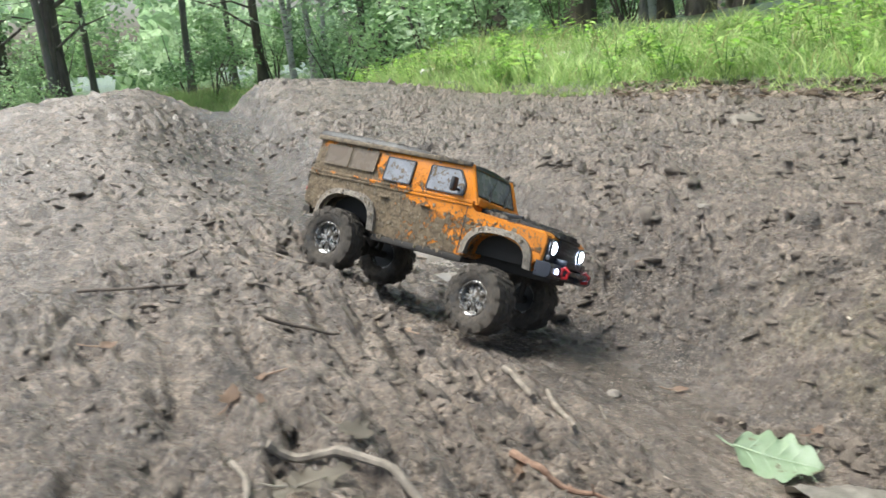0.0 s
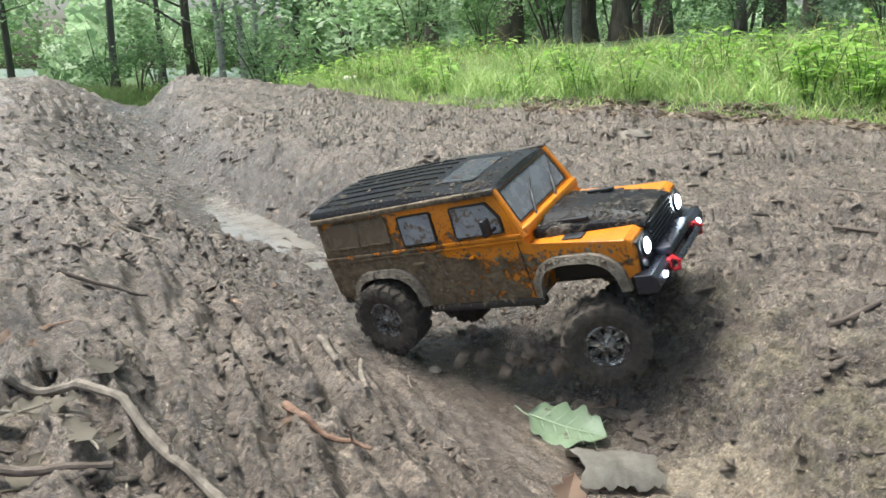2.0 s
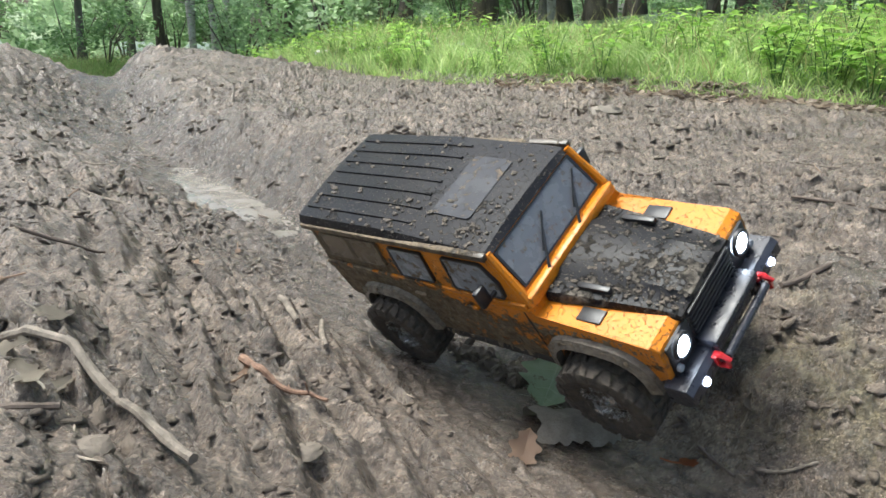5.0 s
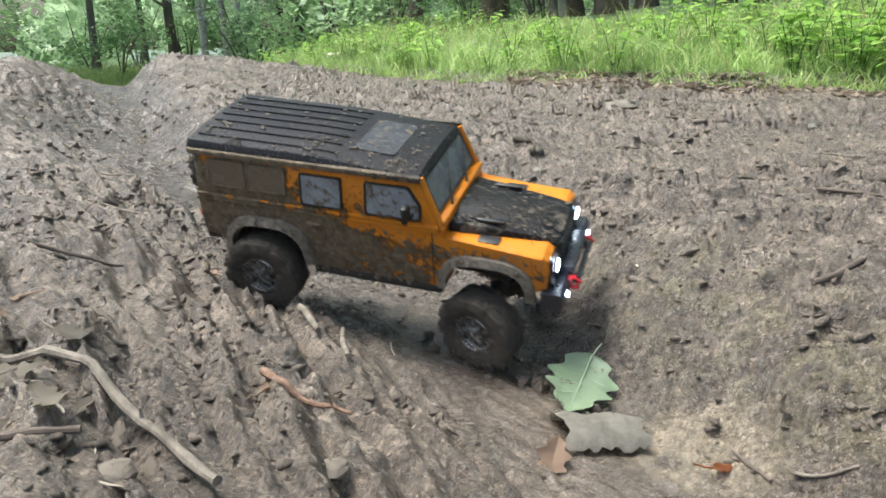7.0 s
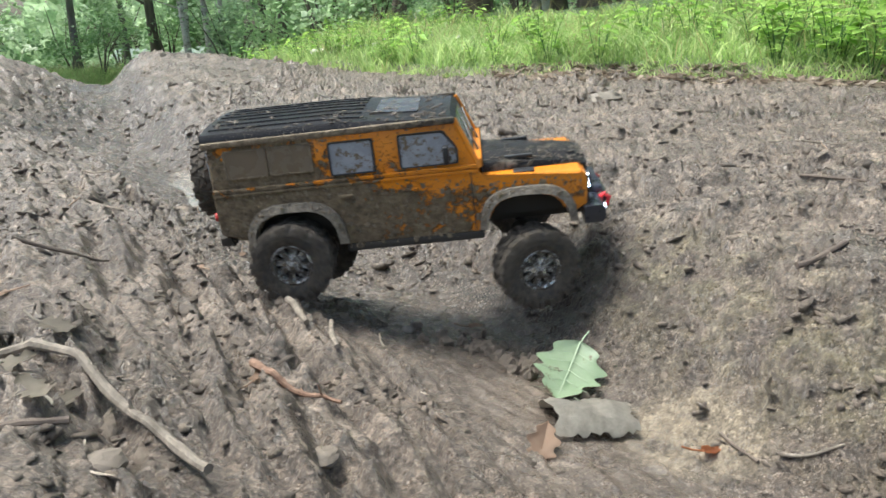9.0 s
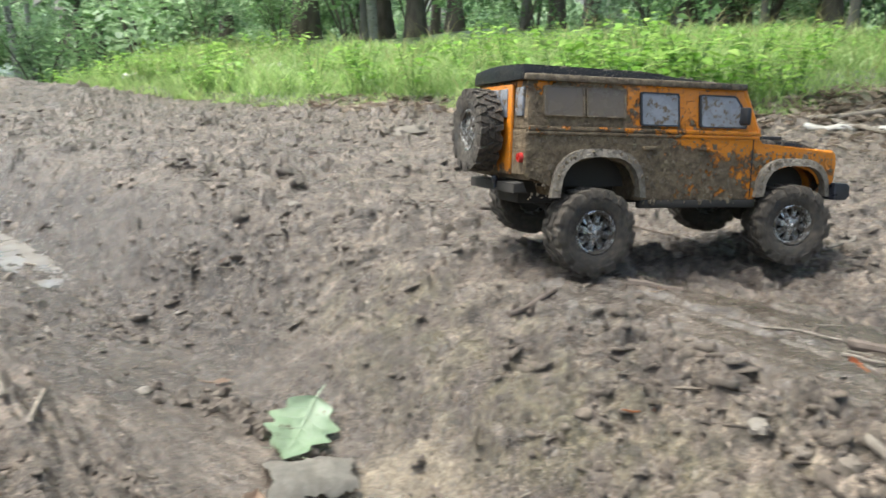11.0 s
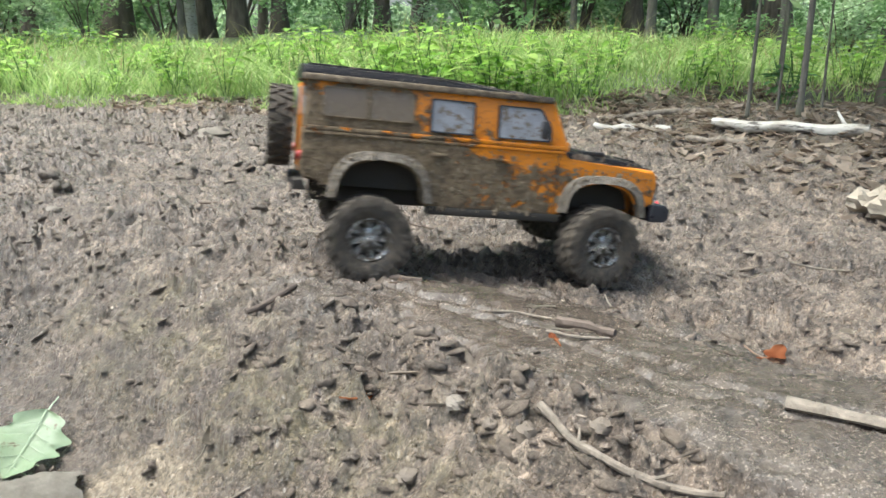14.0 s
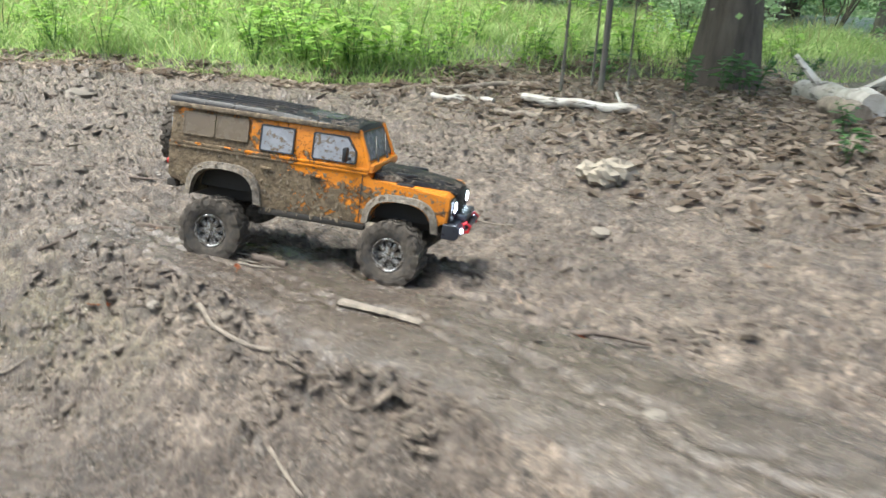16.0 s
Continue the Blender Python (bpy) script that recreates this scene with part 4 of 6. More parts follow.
    for sgn in (-1, 1):
        part("roof_gutter", box((-0.2705, min(sgn * 0.084, sgn * 0.0925), 0.2535), (0.0855, max(sgn * 0.084, sgn * 0.0925), 0.2625), 0.0022), GUTTER, t, "roof gutter rail coated with brown mud")
    for y in (-0.066, -0.044, -0.0215, 0.0, 0.0215, 0.044, 0.066):
        rib = bmesh.new()
        rr = []
        for x in np.linspace(-0.262, -0.045, 6):
            z = crown(x, y)
            rr.append([rib.verts.new((x, y + dy, z + dz)) for dy, dz in ((-0.0028, -0.002), (-0.0014, 0.0020), (0.0014, 0.0020), (0.0028, -0.002))])
        for p, q in zip(rr, rr[1:]):
            for i in range(3):
                rib.faces.new((p[i], p[i + 1], q[i + 1], q[i]))
        rib.faces.new(rr[0]), rib.faces.new(rr[-1][::-1])
        part("roof_rib", rib, BLACK, roof)
    pts = rounded([(-0.026, -0.047), (0.034, -0.047), (0.034, 0.049), (-0.026, 0.049)], 0.007)
    part("sunroof", _plate([(x, y, crown(x, y) + 0.0016) for x, y in pts], [(x, y, crown(x, y) - 0.003) for x, y in pts], bmesh.new()), GLASS_DARK, roof, "dark glossy sunroof pane filmed with grey mud")
    # rear door with its window and the spare wheel
    rear = part("rear_door", box((-0.2715, -0.052, 0.128), (-0.2665, 0.062, 0.250), 0.002), ORANGE_REAR, t, "orange rear door")
    part("rear_window", box((-0.2735, -0.040, 0.205), (-0.2705, 0.050, 0.244), 0.0015), GLASS_PALE, rear, "pale dusty rear window")
    for y0, y1 in ((-0.083, -0.060), (0.068, 0.083)):
        part("corner_window", box((-0.2695, y0, 0.207), (-0.2655, y1, 0.245), 0.0012), GLASS_PALE, t, "narrow rear corner window")
    # bonnet
    bm = bmesh.new()
    rows = []
    for x in np.linspace(0.116, 0.2655, 10):
        s = (x - 0.116) / 0.146
        zc = 0.1905 - 0.010 * s - 0.004 * s * s - (0.004 if s > 0.99 else 0)
        wdt = 0.070 - 0.016 * s
        rows.append([bm.verts.new((x, sg * w * wdt, z)) for sg, w, z in ((-1, 1.0, 0.165), (-1, 1.0, zc - 0.009), (-1, 0.95, zc - 0.0035), (-1, 0.62, zc - 0.002), (-1, 0.52, zc + 0.0025), (1, 0.0, zc + 0.0035), (1, 0.52, zc + 0.0025), (1, 0.62, zc - 0.002), (1, 0.95, zc - 0.0035), (1, 1.0, zc - 0.009), (1, 1.0, 0.165))])
    for p, q in zip(rows, rows[1:]):
        for i in range(len(p) - 1):
            bm.faces.new((p[i], p[i + 1], q[i + 1], q[i]))
    bm.faces.new(rows[0]), bm.faces.new(rows[-1][::-1])
    bonnet = part("bonnet", bm, BONNET, t, "glossy black bonnet spattered with mud")
    for y in (-0.05, 0.05):
        part("bonnet_vent", box((0.150, y - 0.0035, 0.183), (0.190, y + 0.0035, 0.1892), 0.001), BLACK_PLASTIC, t)
    # nose: black panel, grille bars, lamps
    part("front_panel", box((0.2565, -0.088, 0.112), (0.2640, 0.088, 0.1600), 0.003), BLACK_PLASTIC, t, "black front panel")
    gr = part("grille", box((0.263, -0.046, 0.118), (0.2655, 0.046, 0.166), 0.001), BLACK_PLASTIC, t, "black slatted grille")
    for z in np.arange(0.122, 0.165, 0.006):
        part("grille_slat", box((0.2650, -0.044, z), (0.2685, 0.044, z + 0.0026), 0.0006), BLACK_PLASTIC, gr)
    for sgn in (-1, 1):
        ring = part("headlamp", lathe([(0.0150, 0.0), (0.0150, -0.0035), (0.0125, -0.0045), (0.0104, -0.003)], 26), BLACK_PLASTIC, t, "bright round headlamp in a black ring", at=pose(0.2645, sgn * 0.0685, 0.1455, 0, 0, 90))
        part("lens", lathe([(0.0002, -0.0052), (0.005, -0.005), (0.0088, -0.0042), (0.0108, -0.0028), (0.0108, -0.001)], 24), LAMP, ring, "glowing white lens")
        part("side_lamp", lathe([(0.0002, -0.003), (0.0038, -0.0028), (0.0046, -0.001), (0.0046, 0.001)], 16), LAMP_OFF, t, "small round clear lamp, unlit", at=pose(0.2650, sgn * 0.083, 0.1285, 0, 0, 90))
    # bumpers
    bm = prism([(0.2540, 0.094), (0.2540, 0.120), (0.2780, 0.120), (0.2840, 0.114), (0.2840, 0.100), (0.2780, 0.094)], -0.104, -0.040, 0.002)
    ends = prism([(0.2540, 0.094), (0.2540, 0.120), (0.2780, 0.120), (0.2840, 0.114), (0.2840, 0.100), (0.2780, 0.094)], 0.040, 0.104, 0.002)
    mid = prism([(0.2540, 0.096), (0.2540, 0.104), (0.2760, 0.104), (0.2760, 0.096)], -0.042, 0.042, 0.001)
    for other in (ends, mid):
        scrap = bpy.data.meshes.new("scrap")
        other.to_mesh(scrap)
        bm.from_mesh(scrap)
        bpy.data.meshes.remove(scrap)
    bump_f = part("front_bumper", bm, BUMPER, t, "dark steel front bumper")
    part("winch_box", box((0.2600, -0.048, 0.118), (0.2880, 0.048, 0.131), 0.003), BUMPER, bump_f)
    part("bumper_bar", tube([(0.2840, -0.05, 0.108), (0.2930, -0.046, 0.110), (0.2930, 0.046, 0.110), (0.2840, 0.05, 0.108)], [0.0045] * 4, 10), BUMPER, bump_f)
    for sgn in (-1, 1):
        part("fog_lamp", lathe([(0.0002, -0.003), (0.0038, -0.0028), (0.0048, -0.001), (0.0048, 0.002)], 18), LAMP_SMALL, bump_f, "small round fog lamp", at=pose(0.2845, sgn * 0.079, 0.108, 0, 0, 90))
        hook = bmesh.new()
        tube([(0.2800, sgn * 0.052, 0.112), (0.2900, sgn * 0.052, 0.118), (0.2970, sgn * 0.052, 0.112), (0.2940, sgn * 0.052, 0.102), (0.2850, sgn * 0.052, 0.100)], [0.0032, 0.0034, 0.0034, 0.0034, 0.003], 8, hook)
        add_box(hook, (0.2810, sgn * 0.052 - 0.005, 0.104), (0.2870, sgn * 0.052 + 0.005, 0.117), 0.001)
        part("tow_hook", hook, RED, bump_f, "red tow hook")
    bm = prism([(-0.277, 0.104), (-0.277, 0.117), (-0.262, 0.119), (-0.256, 0.104)], -0.080, 0.080, 0.002)
    bump_r = part("rear_bumper", bm, UNDERSIDE, t, "dark muddy rear bumper")
    part("tow_ball", lathe([(0.0002, 0.012), (0.004, 0.010), (0.005, 0.006), (0.004, 0.002), (0.0025, 0.0), (0.0025, -0.006)], 12, "z"), BUMPER, bump_r, at=pose(-0.279, -0.02, 0.114))
    # chassis under the body
    bm = box((-0.25, -0.035, 0.086), (0.262, 0.035, 0.125), 0.004)
    add_box(bm, (-0.085, -0.082, 0.092), (0.100, 0.082, 0.14))
    add_box(bm, (-0.225, -0.062, 0.112), (-0.085, 0.062, 0.175))
    add_box(bm, (0.100, -0.060, 0.105), (0.240, 0.060, 0.160))
    part("chassis", bm, UNDERSIDE, t, "dark muddy chassis")
    # mud clods stuck to roof, bonnet and sides
    rng = random.Random(3)
    bm = bmesh.new()
    for _ in range(460):
        x, y = rng.uniform(-0.258, 0.078), rng.uniform(-0.084, 0.084)
        if rng.random() < 0.45:
            x, y = rng.uniform(-0.10, 0.078), rng.uniform(-0.084, -0.02)
        s = 0.0008 + 0.0040 * rng.random() ** 4
        stuck_mud(bm, rng, (x, y, crown(x, y) + s * 0.15), s, 2, 0.6)
    tagged(part("mud_spatter", bm, CLOD_DARK, roof, "dark lumps of mud"), kind="stuff")
    bm = bmesh.new()
    for _ in range(420):
        x = rng.uniform(0.120, 0.262)
        f = (x - 0.116) / 0.146
        y = rng.uniform(-1, 1) * (0.064 - 0.016 * f)
        s = 0.0008 + 0.0030 * rng.random() ** 3
        zc = 0.1905 - 0.010 * f - 0.004 * f * f
        stuck_mud(bm, rng, (x, y, zc - 0.0015 + 0.004 * (abs(y) < 0.03)), s, 2, 0.35)
    tagged(part("mud_spatter", bm, CLOD_DARK, bonnet, "grey-brown splashes of mud on the bonnet"), kind="stuff")
    bm = bmesh.new()
    for _ in range(1100):
        x = rng.uniform(-0.262, 0.11) if rng.random() < 0.85 else rng.uniform(0.11, 0.255)
        z = 0.096 + 0.098 * rng.random() ** 1.3
        if x > 0.11:
            z = 0.150 + 0.016 * rng.random()
        if -0.225 < x < -0.09 and z < 0.168:
            continue
        s = 0.0008 + 0.0036 * rng.random() ** 4
        stuck_mud(bm, rng, (x, (-1 if rng.random() < 0.6 else 1) * 0.0946, z), s, 1, 0.5)
    for _ in range(260):
        x, z = -0.262 + 0.33 * rng.random() ** 1.6, rng.uniform(0.195, 0.252)
        s = 0.0007 + 0.0022 * rng.random() ** 3
        stuck_mud(bm, rng, (x, (-1 if rng.random() < 0.6 else 1) * (0.0940 - 0.0085 * (z - 0.19) / 0.066), z), s, 1, 0.5)
    tagged(part("mud_spatter", bm, CLOD_BROWN, t, "clods of mud stuck to the body sides"), kind="stuff")
    bm = bmesh.new()
    for _ in range(520):
        cx, half, z0, zt = ((-0.157, 0.068, 0.1, 0.161), (0.176, 0.064, 0.1, 0.152))[rng.random() < 0.5]
        ring = arch(cx, half, z0, zt)
        i = rng.randrange(len(ring) - 1)
        f = rng.random()
        x, z = ring[i][0] * (1 - f) + ring[i + 1][0] * f, ring[i][1] * (1 - f) + ring[i + 1][1] * f
        s = 0.0008 + 0.0026 * rng.random() ** 2
        stuck_mud(bm, rng, (x, (-1 if rng.random() < 0.6 else 1) * rng.uniform(0.1000, 0.1040), z + rng.uniform(-0.004, 0.003)), s, 1, 0.6)
    tagged(part("mud_spatter", bm, CLOD_BROWN, t, "dried mud on the flares"), kind="stuff")
    # ragged mud hanging from the sills and the edge of the arches
    bm = bmesh.new()
    for _ in range(120):
        x, sgn = rng.uniform(-0.088, 0.112), -1 if rng.random() < 0.6 else 1
        lump_mesh(bm, rng, (x, sgn * rng.uniform(0.088, 0.0955), 0.0945 - 0.004 * rng.random()), rng.uniform(0.0015, 0.0042), 1.3, 3, 6, 0.4)
    tagged(part("mud_fringe", bm, CLOD_BROWN, t, "ragged mud hanging along the sills"), kind="stuff")
    # wheels and axles, moved below
    tyre_mesh, rim_mesh, hub_mesh = finish("wheel", make_tyre(), TYRE), finish("rim", make_rim(), CHROME), finish("wheel_hub", make_hub(), CHROME)
    lugs = [[make_lug(row, sk) for sk in (0.0022, -0.0022)] for row in range(3)]
    back = finish("rim_backing", lathe([(0.0004, -0.004), (0.026, -0.004), (0.026, 0.010), (0.0004, 0.010)], 32), RIM_DARK)
    def make_wheel(name, label, turn):
        w = new(name, tyre_mesh)
        w.parent = t
        tagged(w, label)
        for row in range(3):
            for i in range(26):
                lug = new("tread_lug", lugs[row][i % 2])
                lug.parent = w
                lug.matrix_basis = Matrix.Rotation(-2 * math.pi * (i + (0.5 if row == 1 else 0.12 * row)) / 26, 4, "Y")
        for nm, me in (("rim", rim_mesh), ("wheel_hub", hub_mesh), ("rim_backing", back)):
            r = new(nm, me)
            r.parent = w
            r.matrix_basis = Matrix.Rotation(radians(turn), 4, "Z")
            if nm == "rim":
                tagged(r, "chrome rim with eight spokes, muddy")
        return w
    wheels = {}
    for key, turn in (("fr", 0), ("fl", 180), ("rr", 0), ("rl", 180)):
        wheels[key] = make_wheel("wheel", "chunky black off-road tyre caked with mud", turn)
    spare = make_wheel("spare_wheel", "spare wheel on the rear door", 0)
    spare.matrix_basis = pose(-0.296, 0.012, 0.187, 0, 0, -90) @ Matrix.Diagonal((0.98, 0.72, 0.98, 1))
    axles = {}
    for key in ("front", "rear"):
        bm = tube([(0, -0.085, 0), (0, 0.085, 0)], [0.008, 0.008], 10)
        lump = lathe([(0.0005, -0.016), (0.013, -0.013), (0.018, 0), (0.013, 0.013), (0.0005, 0.016)], 14, bm=bm)
        for y in (-0.055, 0.055):
            tube([(0.004, y, 0.0), (0.012, y * 0.92, 0.045)], [0.006, 0.006], 8, bm)
        axles[key] = part("axle", lump, UNDERSIDE, t, "dark muddy axle with dampers")
    return t, wheels, axles


truck, wheels, axles = make_truck()

# ---- sticks, leaves, stones and logs ----
def lay_stick(name, points, r0, r1, material, label, category="stick", sides=8, lift=0.6, knots=0, seed=1, smooth_points=6):
    """A bent stick that lies along points of the ground."""
    rng = random.Random(seed)
    pts = [Vector((x, y, 0)) for x, y in points]
    fine = []
    for p, q in zip(pts, pts[1:]):
        fine += [p.lerp(q, k / smooth_points) for k in range(smooth_points)]
    fine.append(pts[-1])
    for _ in range(6):
        fine = [fine[0]] + [(a + b * 2 + c) / 4 for a, b, c in zip(fine, fine[1:], fine[2:])] + [fine[-1]]
    n = len(fine)
    radii = [(r0 + (r1 - r0) * i / (n - 1)) * rng.uniform(0.90, 1.10) for i in range(n)]
    zs = [gz(p.x, p.y) for p in fine]
    for _ in range(14):
        zs = [max(z, (zs[max(i - 1, 0)] + zs[min(i + 1, n - 1)]) / 2) for i, z in enumerate(zs)]
    for i, p in enumerate(fine):
        p.z = zs[i] + radii[i] * lift
    start = fine[0].copy()
    local = [p - start for p in fine]
    bm = tube(local, radii, sides, wobble=0.08, rng=rng)
    for _ in range(knots):
        i = rng.randrange(1, n - 1)
        way = Vector((rng.uniform(-1, 1), rng.uniform(-1, 1), 0.25)).normalized()
        tube([local[i], local[i] + way * r0 * rng.uniform(2, 5)], [radii[i] * 0.5, radii[i] * 0.3], 6, bm)
    return thing(name, bm, material, label, category, at=pose(*start))


def leaf_shape(length, width, lobes=0.0, n_lobes=4, curl=0.3, cup=0.2, seed=1, n=22, tip=0.55):
    """A leaf along +x, its edge wavy where it is lobed, bent along and across."""
    rng = random.Random(seed)
    bm = bmesh.new()
    rows = []
    ph = rng.random() * 6
    for i in range(n + 1):
        s = i / n
        w = width * 0.5 * (math.sin(math.pi * min(1, s ** tip)) ** 0.75 + 0.02)
        row = []
        for k in range(-4, 5):
            v = k / 4
            wl = w
            if lobes and abs(v) > 0.6:
                wl *= 1 - lobes * (0.5 + 0.5 * math.cos(2 * math.pi * n_lobes * s + (0.5 if v > 0 else 0))) * (abs(v) - 0.6) / 0.4
            y = v * wl
            z = curl * length * (s - 0.5) ** 2 + cup * abs(y) * (0.6 + 0.6 * math.sin(5 * s + ph)) + 0.03 * length * math.sin(9 * s + 3 * v + ph) * abs(v) - 0.012 * length * (1 - abs(v)) ** 3
            row.append(bm.verts.new((s * length - length / 2, y, z)))
        rows.append(row)
    for p, q in zip(rows, rows[1:]):
        for k in range(8):
            bm.faces.new((p[k], p[k + 1], q[k + 1], q[k]))
    bmesh.ops.solidify(bm, geom=bm.faces[:], thickness=0.0006)
    return bm


def add_stalk(ob, length, material, size=0.0012):
    bm = tube([(-length / 2 + 0.004, 0, 0.001), (-length / 2 - 0.010, 0.002, 0.004), (-length / 2 - 0.022, 0.006, 0.008)], [size, size * 0.9, size * 0.8], 6)
    part("stalk", bm, material, ob)


def lay_leaf(x, y, length, width, turn, material, label, lobes=0.35, n_lobes=4, curl=0.25, cup=0.3, seed=1, rx=0, ry=0, lift=0.004, name="fallen_leaf", group="", tilt=10, tip=0.7):
    bm = leaf_shape(length, width, lobes, n_lobes, curl, cup, seed, n=40 if length > 0.09 else 22 if length > 0.03 else 10, tip=tip)
    low = min(v.co.z for v in bm.verts)
    at = Matrix.Translation((x, y, gz(x, y) - low * 0.5 + lift)) @ Matrix.Rotation(radians(tilt), 4, "X") @ pose(0, 0, 0, rx, ry, turn)
    ob = thing(name, bm, material, label, "leaf", at=at, group=group)
    add_stalk(ob, length, material)
    return ob


def lay_stone(x, y, size, flat, material, label, seed, group="stones on the mud", turn=0):
    rng = random.Random(seed)
    bm = lump_mesh(bmesh.new(), rng, (0, 0, 0), size, flat, 9, 13, 0.17)
    return thing("stone", bm, material, label, "stone", at=pose(x, y, gz(x, y) + size * flat * 0.12, 0, 0, turn), group=group)


lay_stick("long_stick", [(-0.352, 0.618), (-0.335, 0.622), (-0.31, 0.622), (-0.268, 0.603), (-0.222, 0.565), (-0.170, 0.522), (-0.120, 0.482)], 0.0046, 0.0040, STICK, "long bent pale grey stick lying on mud", knots=3, seed=2)
lay_stick("short_twig", [(-0.087, 1.025), (-0.082, 0.965), (-0.066, 0.872)], 0.0040, 0.0034, STICK, "short pale upright-lying twig in the rut", "twig", seed=4)
lay_stick("short_twig", [(-0.146, 1.031), (-0.129, 0.994), (-0.111, 0.950)], 0.0052, 0.0040, STICK, "short pale broken twig on wet mud", "twig", seed=5)
lay_stick("torn_bark", [(-0.142, 0.752), (-0.115, 0.715), (-0.085, 0.705), (-0.046, 0.690)], 0.0046, 0.0018, BARK_RED, "torn strip of reddish bark on mud", "bark", knots=4, seed=6, lift=0.9)
lay_stick("dark_twig", [(-0.10, 0.815), (-0.08, 0.806), (-0.058, 0.808)], 0.0030, 0.0024, STICK_DARK, "dark wet twig pressed in mud", "twig", seed=7)
lay_stick("dark_twig", [(-0.345, 0.50), (-0.31, 0.492), (-0.26, 0.488), (-0.215, 0.497)], 0.0042, 0.0030, STICK_DARK, "dark wet twig under dead leaves", "twig", seed=8)
lay_stick("dark_twig", [(-0.375, 0.592), (-0.352, 0.565), (-0.345, 0.53)], 0.0034, 0.0028, STICK, "pale twig beside the long stick", "twig", seed=9)
lay_stick("thin_twig", [(0.372, 0.765), (0.378, 0.735), (0.388, 0.705)], 0.0022, 0.0016, STICK_DARK, "thin dark twig at the foot of the rut wall", "twig", seed=10)
lay_stick("thin_twig", [(0.41, 0.70), (0.43, 0.675), (0.452, 0.66)], 0.0022, 0.0015, STICK, "thin pale twig on mud", "twig", seed=11)
lay_stick("short_stick", [(0.500, 0.872), (0.535, 0.880), (0.572, 0.892)], 0.0042, 0.0034, STICK_DARK, "short grey stick on the lip of the rut", seed=12)
lay_stick("fallen_branch", [(0.690, 0.485), (0.694, 0.462), (0.696, 0.432), (0.708, 0.403), (0.724, 0.378), (0.742, 0.350), (0.757, 0.318)], 0.0046, 0.0032, STICK, "bent pale branch lying on mud", knots=4, seed=13)
lay_stick("thin_twig", [(0.800, 0.640), (0.825, 0.620), (0.862, 0.600)], 0.0026, 0.0018, STICK, "thin pale twig on flat mud", "twig", seed=14)
lay_stick("thin_twig", [(0.768, 0.742), (0.80, 0.72), (0.836, 0.680)], 0.0020, 0.0014, STICK, "thin pale crooked twig on flat mud", "twig", knots=2, seed=15)
lay_stick("bark_piece", [(0.838, 0.672), (0.860, 0.645), (0.880, 0.612)], 0.0075, 0.0055, STICK_DARK, "flat dark piece of bark on the wheel track", "bark", lift=0.3, seed=46)
lay_stick("bark_piece", [(0.680, 0.898), (0.71, 0.880), (0.742, 0.860)], 0.0062, 0.0045, STICK_DARK, "flat piece of bark pressed in mud", "bark", lift=0.3, seed=16)
bark_slab = lay_stick("bark_slab", [(0.876, 0.366), (0.90, 0.330), (0.925, 0.285), (0.945, 0.235)], 0.0105, 0.0070, STICK, "weathered grey slab of bark on mud", "bark", lift=0.4, seed=17)
bark_slab.matrix_basis = bark_slab.matrix_basis @ Matrix.Diagonal((1, 1, 0.5, 1))
lay_stick("forked_stick", [(1.165, 1.215), (1.12, 1.10), (1.085, 1.02)], 0.0052, 0.0035, STICK, "pale forked stick lying on mud", knots=3, seed=18)
lay_stick("forked_stick", [(1.235, 1.10), (1.19, 1.06), (1.13, 1.045)], 0.0046, 0.0030, STICK, "pale forked stick lying on mud", knots=2, seed=19)
lay_stick("thin_twig", [(0.695, 0.185), (0.697, 0.14), (0.700, 0.09)], 0.0030, 0.0022, STICK, "pale twig in the mud", "twig", seed=20)
lay_stick("thin_twig", [(1.14, 0.125), (1.19, 0.098), (1.235, 0.06)], 0.0046, 0.0030, STICK_DARK, "dark piece of rotten wood on mud", "twig", seed=21)
for i, (a, b) in enumerate((((-0.62, 1.50), (-0.50, 1.44)), ((-0.75, 1.05), (-0.60, 1.08)), ((-0.9, 2.1), (-0.72, 2.0)), ((0.55, 1.62), (0.70, 1.55)), ((0.95, 1.9), (1.15, 1.82)), ((0.75, 1.35), (0.93, 1.20)), ((1.35, 0.85), (1.5, 0.75)), ((-0.45, 0.92), (-0.36, 0.97)), ((1.3, 1.5), (1.5, 1.38)), ((-1.05, 2.9), (-0.9, 2.75)))):
    lay_stick("thin_twig", [a, ((a[0] + b[0]) / 2 + 0.012, (a[1] + b[1]) / 2 - 0.008), b], 0.0030, 0.0018, (STICK, STICK_DARK)[i % 2], "thin twig half sunk in mud", "twig", seed=30 + i)

# leaves
oak_leaf = lay_leaf(0.196, 0.935, 0.108, 0.100, -25, OAK_GREEN, "large green oak leaf lying in the rut", 0.30, 4, 0.18, 0.2, 5, name="oak_leaf", lift=0.010, tilt=16, tip=0.85)
lay_leaf(0.168, 0.762, 0.050, 0.040, 70, DEAD_BROWN, "dry light brown leaf on mud", 0.4, 3, 0.5, 0.4, 6, tilt=30, lift=0.008)
lay_leaf(0.266, 0.985, 0.022, 0.018, 40, DEAD_BROWN, "small brown leaf beside the oak leaf", 0.2, 3, 0.8, 0.6, 7, lift=0.012)
lay_leaf(0.355, 0.747, 0.026, 0.016, 10, DEAD_ORANGE, "small reddish leaf on mud", 0.2, 3, 0.4, 0.3, 8)
